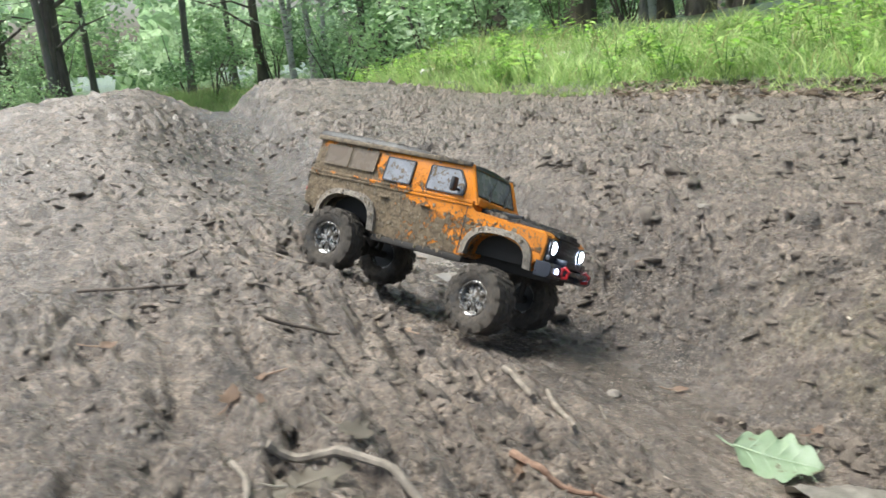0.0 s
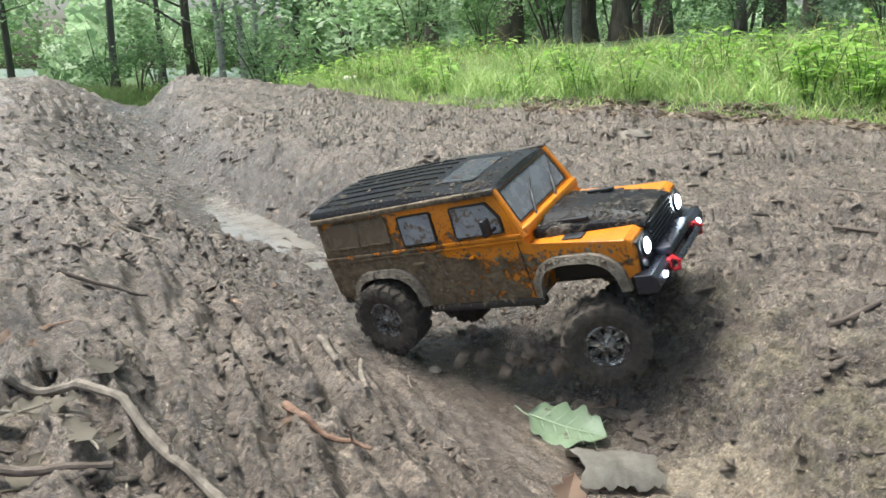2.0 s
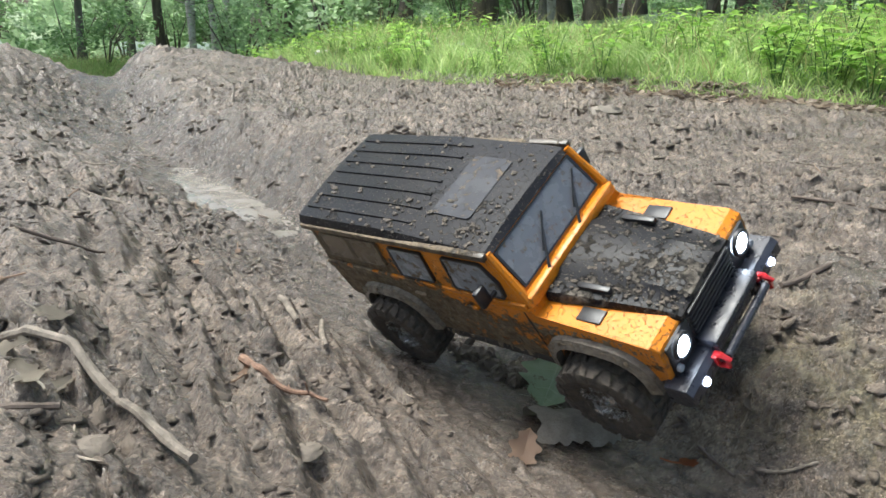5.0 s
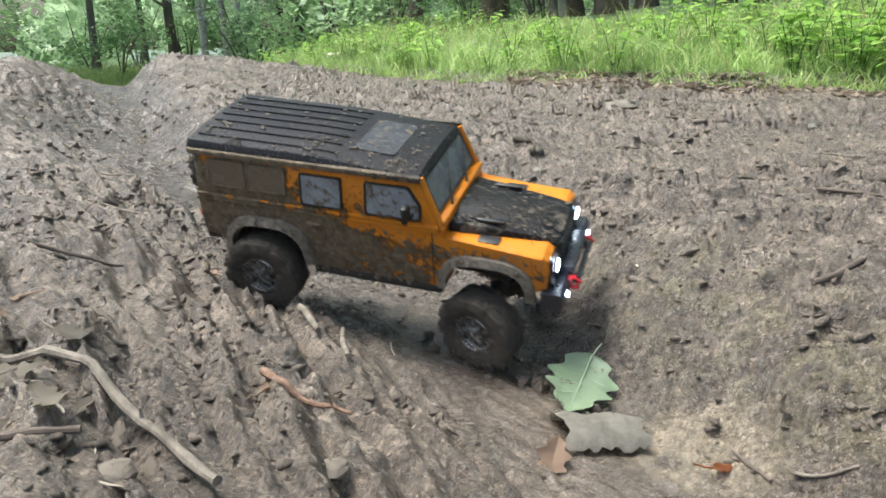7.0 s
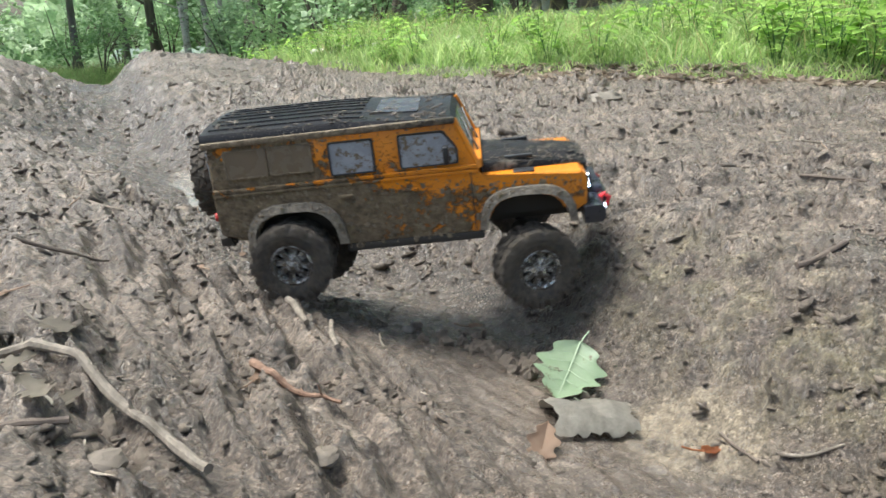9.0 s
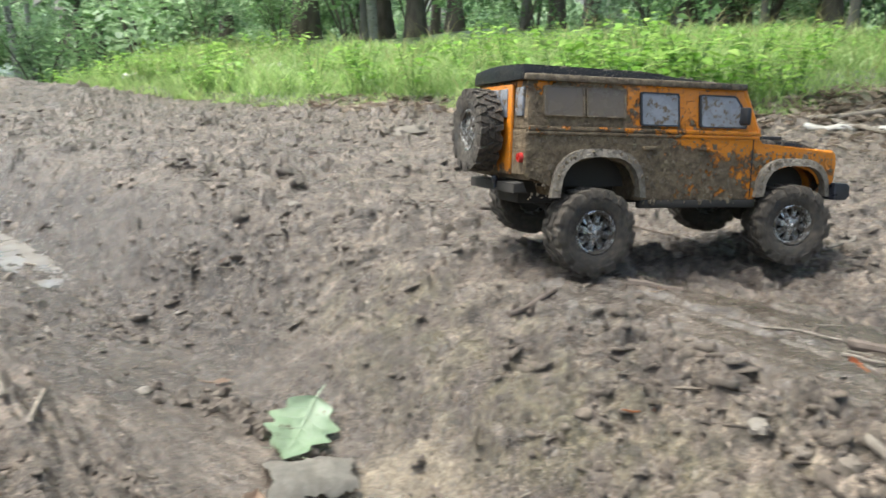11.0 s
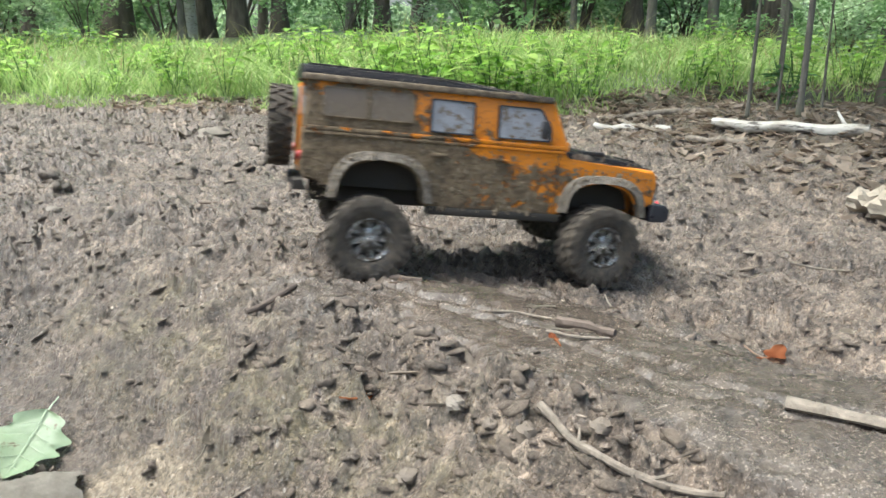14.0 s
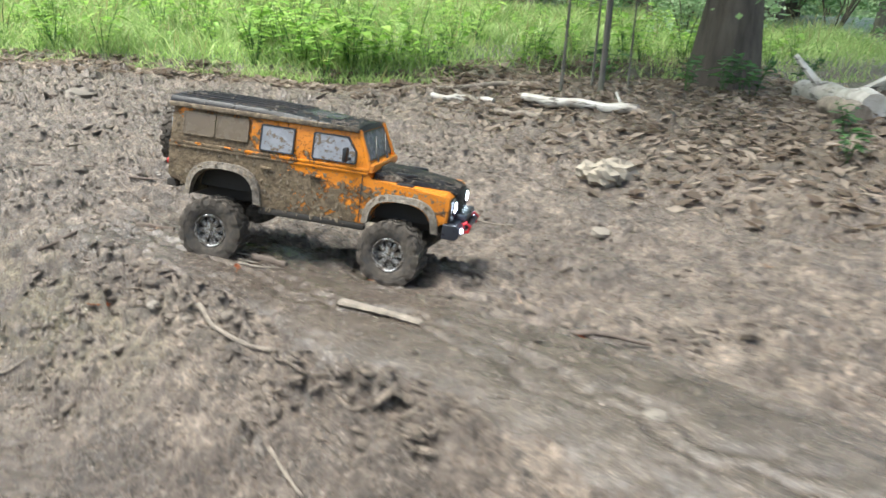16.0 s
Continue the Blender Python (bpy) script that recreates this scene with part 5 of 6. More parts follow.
lay_leaf(0.430, 0.775, 0.030, 0.016, 60, DEAD_PALE, "curled pale leaf on the rut wall", 0.2, 3, 1.6, 0.5, 9, rx=20, ry=-25)
lay_leaf(0.583, 0.662, 0.020, 0.013, 15, DEAD_ORANGE, "small orange leaf on mud", 0.1, 2, 0.4, 0.3, 10)
lay_leaf(1.030, 0.506, 0.042, 0.026, 20, DEAD_ORANGE, "red-brown leaf pressed into mud", 0.2, 3, 0.3, 0.3, 11)
lay_leaf(0.790, 0.610, 0.018, 0.012, 80, DEAD_ORANGE, "small orange leaf on flat mud", 0.1, 2, 0.3, 0.3, 12)
lay_leaf(0.556, 0.822, 0.020, 0.014, 60, DEAD_PALE, "small pale chip of leaf on mud", 0.1, 2, 0.3, 0.3, 13)
lay_leaf(-0.428, 0.746, 0.036, 0.026, 100, DEAD_BROWN, "light brown leaf on the mound", 0.3, 3, 0.5, 0.4, 14)
lay_leaf(0.13, 1.163, 0.026, 0.015, 10, DEAD_BROWN, "small yellow-brown leaf in the rut", 0.1, 2, 0.3, 0.3, 15)
lay_leaf(1.148, 0.112, 0.030, 0.02, 70, DEAD_ORANGE, "orange leaf by a rotten stick", 0.1, 2, 0.9, 0.3, 16, rx=30)
for i, (x, y, s, a) in enumerate(((-0.296, 0.571, 0.052, 20), (-0.248, 0.520, 0.04, 140), (-0.285, 0.505, 0.045, 75), (-0.276, 0.632, 0.036, -20), (-0.33, 0.555, 0.04, 200), (-0.33, 0.495, 0.035, 10), (-0.235, 0.545, 0.03, 60))):
    lay_leaf(x, y, s, s * 0.72, a, DEAD_PALE, "pale grey rotting oak leaf stuck in mud", 0.5, 4, 0.35, 0.35, 40 + i, group="rotting leaves by the stick")
rng = random.Random(99)
for i in range(100):
    x, y = rng.uniform(-0.9, 1.9), 0.1 + 2.6 * rng.random()
    if abs(float(rut_offset(x, y))) < 0.1:
        continue
    s = rng.uniform(0.010, 0.024)
    lay_leaf(x, y, s, s * 0.65, rng.uniform(0, 360), (DEAD_PALE, DEAD_BROWN, DEAD_PALE)[i % 3], "small scrap of dead leaf pressed into mud", 0.2, 3, 0.4, 0.4, 60 + i, rx=rng.uniform(-15, 15), group="scraps of dead leaf", lift=0.002)


def leaf_veins(leaf, length, width):
    """A midrib and side veins, a little proud of the blade."""
    bm = bmesh.new()
    rise = 0.0035
    tube([(-length * 0.5, 0, rise + 0.002), (0, 0, rise - 0.002), (length * 0.42, 0, rise + 0.001)], [0.0010, 0.0008, 0.0003], 5, bm)
    for k in range(5):
        x = -length * 0.34 + k * length * 0.16
        for sg in (-1, 1):
            tube([(x, 0, rise - 0.002), (x + length * 0.09, sg * width * 0.19, rise + 0.002), (x + length * 0.15, sg * width * 0.34, rise + 0.007)], [0.0005, 0.0004, 0.0002], 4, bm)
    part("midrib", bm, OAK_VEIN, leaf, "pale raised veins")


leaf_veins(oak_leaf, 0.108, 0.096)


def curled_bark():
    """A broad grey rotten flake of bark, arched over the mud, ragged at its edges."""
    rng = random.Random(12)
    bm = bmesh.new()
    rows = []
    ragged = [[rng.uniform(-1, 1) for _ in range(17)] for _ in range(4)]
    for i in range(21):
        s = i / 20
        row = []
        for k in range(17):
            v = k / 16 - 0.5
            edge = abs(2 * v) ** 4
            reach = 0.108 + 0.009 * ragged[0][k] + 0.006 * math.sin(7 * v)
            a = v * 2.5 + 0.06 * edge * ragged[1][i % 17]
            half = 0.040 + 0.004 * math.sin(3 * s + 0.5)
            x = (s - 0.5) * reach + 0.014 * v
            y = half * math.sin(a) * 1.2
            z = half * (math.cos(a) - 0.62) + 0.002 * math.sin(11 * s + 6 * v) + 0.0014 * rng.uniform(-1, 1) - 0.006 * s
            row.append(bm.verts.new((x, y, z)))
        rows.append(row)
    for p, q in zip(rows, rows[1:]):
        for k in range(16):
            bm.faces.new((p[k], p[k + 1], q[k + 1], q[k]))
    bmesh.ops.solidify(bm, geom=bm.faces[:], thickness=0.0026)
    thing("curled_bark", bm, plain("rotten_grey_bark", (0.29, 0.265, 0.225), 0.85, 0, 0.6, 75, 1.0), "curled grey piece of rotten bark on mud", "bark", at=pose(0.238, 0.842, 0.014, -14, 5, 10))


curled_bark()
# stones
for x, y, s, f, m, lab, sd, tn in ((-0.326, 0.768, 0.021, 0.5, STONE, "flat grey stone on the mound of mud", 1, 10), (-0.186, 0.470, 0.017, 0.5, STONE, "mud-coated stone on the ground", 2, 40), (0.606, 0.618, 0.0095, 0.7, STONE_PALE, "small white pebble on mud", 3, 0), (0.636, 0.553, 0.013, 0.55, STONE_PALE, "pale flat stone on mud", 4, 70), (0.543, 0.600, 0.010, 0.6, STONE, "grey pebble on the rut wall", 5, 20), (0.672, 0.478, 0.014, 0.7, STONE, "grey stone beside the branch", 6, 60), (0.655, 0.515, 0.009, 0.7, STONE, "grey pebble on the mud", 7, 0), (0.888, 3.25, 0.075, 0.45, STONE_PALE, "pale stone on the far mud", 8, 20), (0.72, 0.43, 0.012, 0.6, STONE, "grey pebble on mud", 9, 15), (0.50, 0.761, 0.010, 0.6, STONE, "grey pebble on the rut wall", 10, 0), (0.575, 0.535, 0.012, 0.5, STONE, "grey pebble on mud", 11, 35), (1.654, 0.612, 0.030, 0.4, STONE_PALE, "pale flat stone by the track", 12, 30), (0.02, 1.13, 0.012, 0.6, STONE_PALE, "pale pebble in the rut", 13, 0), (-0.055, 0.590, 0.018, 0.4, STONE, "flat mud-coated stone beside the torn bark", 14, 80), (1.05, -0.12, 0.016, 0.35, STONE_PALE, "pale chip of stone on mud", 15, 10), (0.285, 1.62, 0.016, 0.6, STONE_PALE, "pale stone on the lip of the rut wall", 16, 0)):
    lay_stone(x, y, s, f, m, lab, sd, turn=tn)


def make_log(name, a, b, r, material, label, seed, stubs=2, z=None):
    rng = random.Random(seed)
    A, B = Vector((*a, gz(*a))), Vector((*b, gz(*b)))
    n = 9
    pts = [A.lerp(B, i / (n - 1)) + Vector((0, 0, r * 0.8 + 0.006 * math.sin(i * 1.7 + seed))) for i in range(n)]
    pts = [p - A for p in pts]
    bm = tube(pts, [r * rng.uniform(0.9, 1.1) for _ in range(n)], 12, wobble=0.05, rng=rng)
    log = thing(name, bm, material, label, "log", at=pose(*A))
    for _ in range(stubs):
        i = rng.randrange(1, n - 1)
        way = Vector((rng.uniform(-1, 1), rng.uniform(-1, 1), rng.uniform(0.1, 0.8))).normalized()
        part("branch_stub", tube([pts[i], pts[i] + way * r * 4], [r * 0.4, r * 0.2], 6), material, log)
    return log


make_log("birch_log", (2.61, 2.18), (2.83, 1.67), 0.021, BIRCH, "thin white birch log on leaf litter", 1, 2)
make_log("birch_log", (2.45, 2.72), (2.62, 2.42), 0.016, BIRCH, "short pale birch log on leaf litter", 2, 1)
make_log("birch_log", (4.15, 1.80), (3.62, 1.12), 0.062, BIRCH, "thick white birch log below the large tree", 3, 2)
make_log("dead_branch", (2.25, 3.05), (3.05, 2.62), 0.014, STICK, "long grey dead branch in the undergrowth", 4, 4)
make_log("dead_branch", (2.62, 2.80), (2.50, 2.35), 0.011, STICK, "pale dead branch on leaf litter", 5, 2)
make_log("dead_branch", (2.40, 2.10), (2.52, 1.92), 0.012, STICK, "short pale branch standing in litter", 6, 1)
make_log("grey_log", (-0.75, 7.2), (-0.15, 6.9), 0.05, BIRCH, "pale grey log lying in the grass", 7, 1)
make_log("grey_log", (0.1, 6.9), (0.55, 6.75), 0.04, BIRCH, "pale grey log lying in the grass", 8, 1)
make_log("grey_log", (1.12, 5.1), (1.38, 5.02), 0.02, STICK, "grey stick at the edge of the grass", 9, 1)
make_log("rotten_log", (3.6, 1.32), (3.35, 1.02), 0.045, STICK, "rotten brown log end on leaf litter", 10, 0)


def torn_bark_heap():
    rng = random.Random(5)
    bm = bmesh.new()
    for k in range(5):
        lump_mesh(bm, rng, (rng.uniform(-0.09, 0.09), rng.uniform(-0.035, 0.035), 0.02), rng.uniform(0.03, 0.07), 0.65, 8, 12, 0.3)
    thing("torn_bark_lump", bm, FUNGUS, "pale crumpled lump of torn rotten wood", "wood", at=pose(2.16, 1.11, gz(2.16, 1.11), 6, 0, -35))


torn_bark_heap()

# ---- grass, weeds, shrubs and trees ----
def grass_field(name, count, seed, material, tall, inside, label, wide=0.007):
    rng = np.random.default_rng(seed)
    x = rng.uniform(-7, 8, count * 6)
    depth = rng.random(count * 6) ** 1.6 * 4.2
    y = soft_interp(x, EDGE_X, EDGE_Y, 0.25) + depth - 0.12
    ok = inside(x, y, depth, rng)
    x, y, depth = x[ok][:count], y[ok][:count], depth[ok][:count]
    n = len(x)
    tuft = 0.35 + 1.5 * (value_noise(x, y, 0.3, 77) + 0.5) + 0.8 * np.clip(value_noise(x, y, 1.1, 79), -0.3, 1)
    h = tall * rng.uniform(0.45, 1.15, n) * tuft * (0.45 + 0.55 * np.clip(depth / 0.5, 0, 1))
    far = 1 + 0.25 * np.clip(depth, 0, 5)
    w = wide * rng.uniform(0.6, 1.4, n) * far
    a, lean = rng.uniform(0, 2 * np.pi, n), rng.uniform(0.3, 1.5, n) * h
    fa = rng.uniform(0, 2 * np.pi, n)
    z = base_height(x, y) - 0.01
    sx, sy = np.cos(fa) * w / 2, np.sin(fa) * w / 2
    lx, ly = np.cos(a) * lean, np.sin(a) * lean
    v = np.stack([
        np.stack([x - sx, y - sy, z], 1), np.stack([x + sx, y + sy, z], 1),
        np.stack([x + sx * 0.8 + lx * 0.35, y + sy * 0.8 + ly * 0.35, z + h * 0.6], 1), np.stack([x - sx * 0.8 + lx * 0.35, y - sy * 0.8 + ly * 0.35, z + h * 0.6], 1),
        np.stack([x + lx, y + ly, z + h * 0.95], 1)], 1).reshape(-1, 3)
    b = np.arange(n) * 5
    loops = np.stack([b, b + 1, b + 2, b + 3, b + 3, b + 2, b + 4], 1).ravel()
    starts = np.stack([np.arange(n) * 7, np.arange(n) * 7 + 4], 1).ravel()
    me = bpy.data.meshes.new(name)
    me.vertices.add(len(v)), me.loops.add(len(loops)), me.polygons.add(len(starts))
    me.vertices.foreach_set("co", v.ravel()), me.loops.foreach_set("vertex_index", loops), me.polygons.foreach_set("loop_start", starts)
    me.update(calc_edges=True)
    me.materials.append(material)
    tagged(new(name, me), label, "grass", kind="stuff")


def open_bank(x, y, depth, rng):
    keep = rng.random(len(x)) < (1 - 0.75 * step(x, 2.2, 3.4) * (1 - step(depth, 0.5, 1.5)))
    return keep & (value_noise(x, y, 0.45, 78) > -0.42 + 0.25 * (depth < 0.15))


grass_field("grass", 70000, 1, GRASS, 0.13, open_bank, "tall bright green grass on the bank")
grass_field("dry_grass", 3500, 2, GRASS_DRY, 0.24, open_bank, "dry yellowish grass stems among the green", 0.0045)


def leaf_cloud(rng, count, centre, spread, size, flat=0.75, hollow=0.35):
    """Corners and faces of small bent leaves in an uneven clump."""
    verts, faces = [], []
    blobs = [(Vector((rng.gauss(0, 0.5), rng.gauss(0, 0.5), rng.gauss(0, 0.42))), rng.uniform(0.25, 0.6)) for _ in range(9)]
    for _ in range(count):
        c, r = rng.choice(blobs)
        d = Vector((rng.gauss(0, 1), rng.gauss(0, 1), rng.gauss(0, 1))).normalized() * r * rng.uniform(hollow, 1.0)
        p = Vector(centre) + Vector(((c.x + d.x) * spread[0], (c.y + d.y) * spread[1], (c.z + d.z) * spread[2]))
        u = Vector((rng.gauss(0, 1), rng.gauss(0, 1), rng.gauss(0, 0.5))).normalized()
        n = Vector((rng.gauss(0, 0.6), rng.gauss(0, 0.6), 1)).normalized()
        w = u.cross(n).normalized()
        s = size * rng.uniform(0.6, 1.35)
        b = len(verts)
        verts += [p - u * s * 0.5, p + w * s * 0.32 - n * s * 0.06, p + u * s * 0.55 - n * s * 0.1, p - w * s * 0.32 - n * s * 0.06]
        faces.append((b, b + 1, b + 2, b + 3))
    return verts, faces


def make_shrub(seed, material, height, width, count, size):
    rng = random.Random(seed)
    shrub = holder("shrub", "leafy green shrub in the undergrowth of the wood", "shrub", group="shrubs in the wood")
    bm = bmesh.new()
    for k in range(5):
        a = rng.uniform(0, 6.28)
        tip = Vector((math.cos(a) * width * 0.35, math.sin(a) * width * 0.35, height * rng.uniform(0.6, 0.9)))
        tube([(0, 0, -0.1), tip * 0.5 + Vector((rng.uniform(-0.1, 0.1), rng.uniform(-0.1, 0.1), 0.05)), tip], [0.018, 0.012, 0.004], 6, bm)
    part("stem", bm, TRUNK, shrub, "thin dark stems")
    v, f = leaf_cloud(rng, count, (0, 0, height * 0.52), (width * 0.62, width * 0.62, height * 0.55), size)
    ob = new("crown", raw("crown", v, f, material))
    ob.parent = shrub
    return shrub


def make_tree(seed, trunk_r, height, material, leaf_material, label, category="tree", limbs=7, low_leaves=260, lean=0.02, crown=420):
    rng = random.Random(seed)
    tree = holder("tree", label, category, group="trees of the wood")
    pts, rad = [], []
    ax, ay = rng.uniform(-lean, lean), rng.uniform(-lean, lean)
    for i in range(15):
        s = i / 14
        z = -0.25 + (height + 0.25) * s**1.3
        pts.append((ax * z + 0.05 * math.sin(z * 0.9 + seed), ay * z + 0.05 * math.cos(z * 0.7 + seed), z))
        rad.append(trunk_r * (1 - 0.75 * s) * (1 + 0.45 * math.exp(-max(z, 0) / (trunk_r * 1.3))))
    bm = tube(pts, rad, 14, wobble=0.06, rng=rng)
    v, f = [], []
    tr = part("trunk", bm, material, tree)
    for k in range(limbs):
        z = height * rng.uniform(0.14, 0.85) if k > 1 else rng.uniform(1.3, 2.4)
        a = rng.uniform(0, 6.28)
        ln = rng.uniform(0.8, 2.0)
        c = Vector((ax * z, ay * z, z))
        tip = c + Vector((math.cos(a) * ln, math.sin(a) * ln, rng.uniform(0.0, 0.8)))
        r = trunk_r * 0.28 * (1 - 0.6 * z / height)
        part("limb", tube([c, c.lerp(tip, 0.5) + Vector((0, 0, 0.12)), tip], [r, r * 0.7, r * 0.25], 7, wobble=0.08, rng=rng), material, tree)
        lv, lf = leaf_cloud(rng, low_leaves // limbs if z < 3 else crown // limbs, tip, (0.9, 0.9, 0.5), 0.13 if z < 3 else 0.24)
        f += [tuple(i + len(v) for i in q) for q in lf]
        v += lv
    lv, lf = leaf_cloud(rng, crown, (ax * height, ay * height, height), (1.9, 1.9, 1.6), 0.26)
    f += [tuple(i + len(v) for i in q) for q in lf]
    v += lv
    ob = new("crown", raw("crown", v, f, leaf_material))
    ob.parent = tree
    return tree


def plant(ob, x, y, turn=0.0, size=1.0, dz=0.0):
    return copy_thing(ob, pose(x, y, base_z(x, y) + dz, 0, 0, turn) @ Matrix.Diagonal((size, size, size, 1)))


def put_first(ob, x, y, turn=0.0, dz=0.0):
    ob.matrix_basis = pose(x, y, base_z(x, y) + dz, 0, 0, turn)


# trees: three builds, first ones set at their places and then copied
dark = [make_tree(11, 0.17, 9.0, TRUNK, FOLIAGE, "tall tree with a thick dark brown trunk"), make_tree(12, 0.11, 8.0, TRUNK, FOLIAGE, "tall tree with a slim dark trunk", lean=0.05), make_tree(13, 0.07, 7.0, TRUNK_GREY, FOLIAGE_PALE, "slender grey tree at the edge of the wood", lean=0.07, limbs=9)]
birch_tree = make_tree(14, 0.075, 8.0, BIRCH, FOLIAGE_PALE, "slender white birch tree", lean=0.03)
put_first(dark[0], 1.15, 10.6), put_first(dark[1], -2.2, 15.5), put_first(dark[2], -6.6, 11.2), put_first(birch_tree, -4.1, 15.6)
SPOTS = (
    (0, 2.45, 9.9, 40, 0.75), (1, 2.85, 9.7, 200, 0.9), (0, 2.15, 10.6, 90, 0.7), (1, 3.4, 11.5, 20, 1.0), (1, 4.1, 9.2, 10, 0.9), (1, 4.7, 10.8, 100, 0.8), (2, 3.6, 9.0, 60, 0.8), (2, 1.7, 9.6, 10, 0.7), (2, 5.1, 8.2, 310, 0.75),
    (0, 5.6, 8.9, 130, 0.8), (1, 6.1, 8.6, 50, 0.8), (1, 6.5, 9.0, 210, 0.9), (1, 6.6, 7.4, 60, 1.0), (2, 5.4, 7.0, 20, 0.6), (2, 6.9, 5.6, 200, 0.6), (1, 7.4, 8.4, 10, 1.1), (0, 8.2, 6.8, 80, 1.0), (2, 7.0, 6.6, 150, 1.0),
    (1, 8.9, 6.1, 30, 1.1), (2, 5.9, 6.3, 70, 0.8), (0, 10.2, 6.6, 160, 1.1), (1, 9.2, 8.1, 0, 1.0), (1, 11.0, 9.0, 0, 1.2), (0, 12.0, 7.5, 0, 1.2), (2, 9.8, 4.6, 40, 1.0), (1, 10.6, 3.4, 40, 1.0),
    (1, 0.1, 13.0, 20, 1.0), (0, -1.1, 18.5, 60, 1.0), (1, -3.1, 19.0, 60, 1.0), (1, -5.2, 17.5, 140, 1.1), (2, -5.6, 14.2, 200, 1.1), (0, -7.4, 13.0, 60, 1.0), (1, -7.0, 12.0, 0, 0.9), (1, -8.1, 12.3, 0, 1.0),
    (0, -9.4, 14.5, 0, 1.1), (2, -8.4, 16.0, 70, 1.2), (2, -6.4, 19.0, 20, 1.2), (1, -10.5, 18.0, 0, 1.2), (2, -3.0, 21.0, 0, 1.3), (0, 1.6, 16.0, 0, 1.0), (1, 4.0, 15.0, 0, 1.0), (0, 6.6, 13.5, 0, 1.0), (1, 9.5, 12.0, 0, 1.1),
    (0, -13, 4, 0, 1.2), (1, -11, -6, 0, 1.2), (0, 2, -12, 0, 1.2), (1, 10, -9, 0, 1.2), (0, 14, 1, 0, 1.2), (1, -4, -11, 50, 1.1), (0, -14, 11, 0, 1.1))
for kind, x, y, turn, size in SPOTS:
    plant(dark[kind], x, y, turn, size)
for x, y, turn, size in ((-3.75, 15.9, 40, 1.0), (-3.4, 15.7, 100, 0.8), (-4.4, 17.0, 200, 0.9), (1.9, 10.2, 80, 1.0)):
    plant(birch_tree, x, y, turn, size)
big = make_tree(21, 0.165, 9.5, TRUNK, FOLIAGE, "large old tree with a thick dark trunk beside the track", lean=0.0, limbs=6)
put_first(big, 4.22, 2.42)
sapling = make_tree(22, 0.015, 4.2, TRUNK_GREY, FOLIAGE, "slim grey sapling beside the leaf litter", "sapling", limbs=6, lean=0.03, low_leaves=160, crown=220)
put_first(sapling, 3.06, 2.20)
for x, y, turn, size in ((2.95, 2.36, 70, 0.62), (3.25, 2.42, 140, 0.5), (3.42, 2.30, 200, 0.45), (3.75, 2.9, 10, 0.7), (4.9, 3.0, 100, 0.8)):
    plant(sapling, x, y, turn, size)

# shrubs behind the grass and under the trees
shrubs = [make_shrub(31, FOLIAGE, 1.5, 1.6, 1500, 0.085), make_shrub(32, FOLIAGE_PALE, 1.8, 1.7, 1500, 0.09), make_shrub(33, FOLIAGE_DARK, 1.3, 1.8, 1300, 0.085)]
put_first(shrubs[0], -2.6, 12.6), put_first(shrubs[1], -0.4, 11.0), put_first(shrubs[2], 5.2, 7.6)
rng = random.Random(55)
for k in range(95):
    a = radians(rng.uniform(-42, 75))
    r = rng.uniform(10.0, 24)
    x, y = r * math.sin(a), r * math.cos(a)
    if turf_depth(x, y) < 2.2 and x > -2:
        continue
    if x < -1.0 and (r < 15 or k % 2):
        continue
    plant(shrubs[(0, 1, 2, 0, 1)[k % 5]], x, y, rng.uniform(0, 360), rng.uniform(0.8, 1.7) * (0.75 if x > 0 else 1.15))
for x, y, s in ((-6.2, 10.5, 0.6), (-7.9, 11.9, 0.7), (-5.1, 13.9, 0.8), (-3.9, 18.8, 1.2), (-4.9, 17.4, 1.2), (-3.0, 14.6, 1.0), (-8.9, 15.3, 1.2), (-6.4, 16.0, 1.2), (-0.2, 9.4, 0.7), (0.7, 9.6, 0.6), (-1.0, 10.5, 0.9), (3.3, 8.4, 0.55), (4.6, 7.9, 0.5), (7.2, 5.2, 0.6), (6.3, 4.6, 0.5), (8.4, 4.4, 0.8), (5.6, 3.9, 0.4)):
    plant(shrubs[int(s * 10) % 3], x, y, rng.uniform(0, 360), s)


def far_woods():
    """The wood beyond, a deep uneven wall of leaves."""
    rng = np.random.default_rng(5)
    n = 60000
    a = rng.uniform(0, 2 * np.pi, n)
    r = rng.uniform(24, 42, n)
    top = 4.2 + 2.4 * value_noise(a * 9, r, 1.0, 3)
    z = -0.4 + top * rng.random(n) ** 1.35
    hole = value_noise(a * 26, z * 1.1, 1.0, 9) > 0.02
    a, r, z = a[~hole], r[~hole], z[~hole]
    n = len(a)
    p = np.stack([r * np.sin(a), r * np.cos(a), z], 1)
    u = rng.normal(size=(n, 3))
    u /= np.linalg.norm(u, axis=1, keepdims=True)
    w = np.cross(u, rng.normal(size=(n, 3)))
    w /= np.linalg.norm(w, axis=1, keepdims=True)
    s = rng.uniform(0.2, 0.55, (n, 1))
    v = np.stack([p - u * s, p + w * s * 0.6, p + u * s, p - w * s * 0.6], 1).reshape(-1, 3)
    # haze of distance is put into the leaf colour by the pale material
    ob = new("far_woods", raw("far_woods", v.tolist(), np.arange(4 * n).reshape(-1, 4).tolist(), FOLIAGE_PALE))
    tagged(ob, "pale green wall of leaves of the distant wood", "woods", kind="stuff")


far_woods()


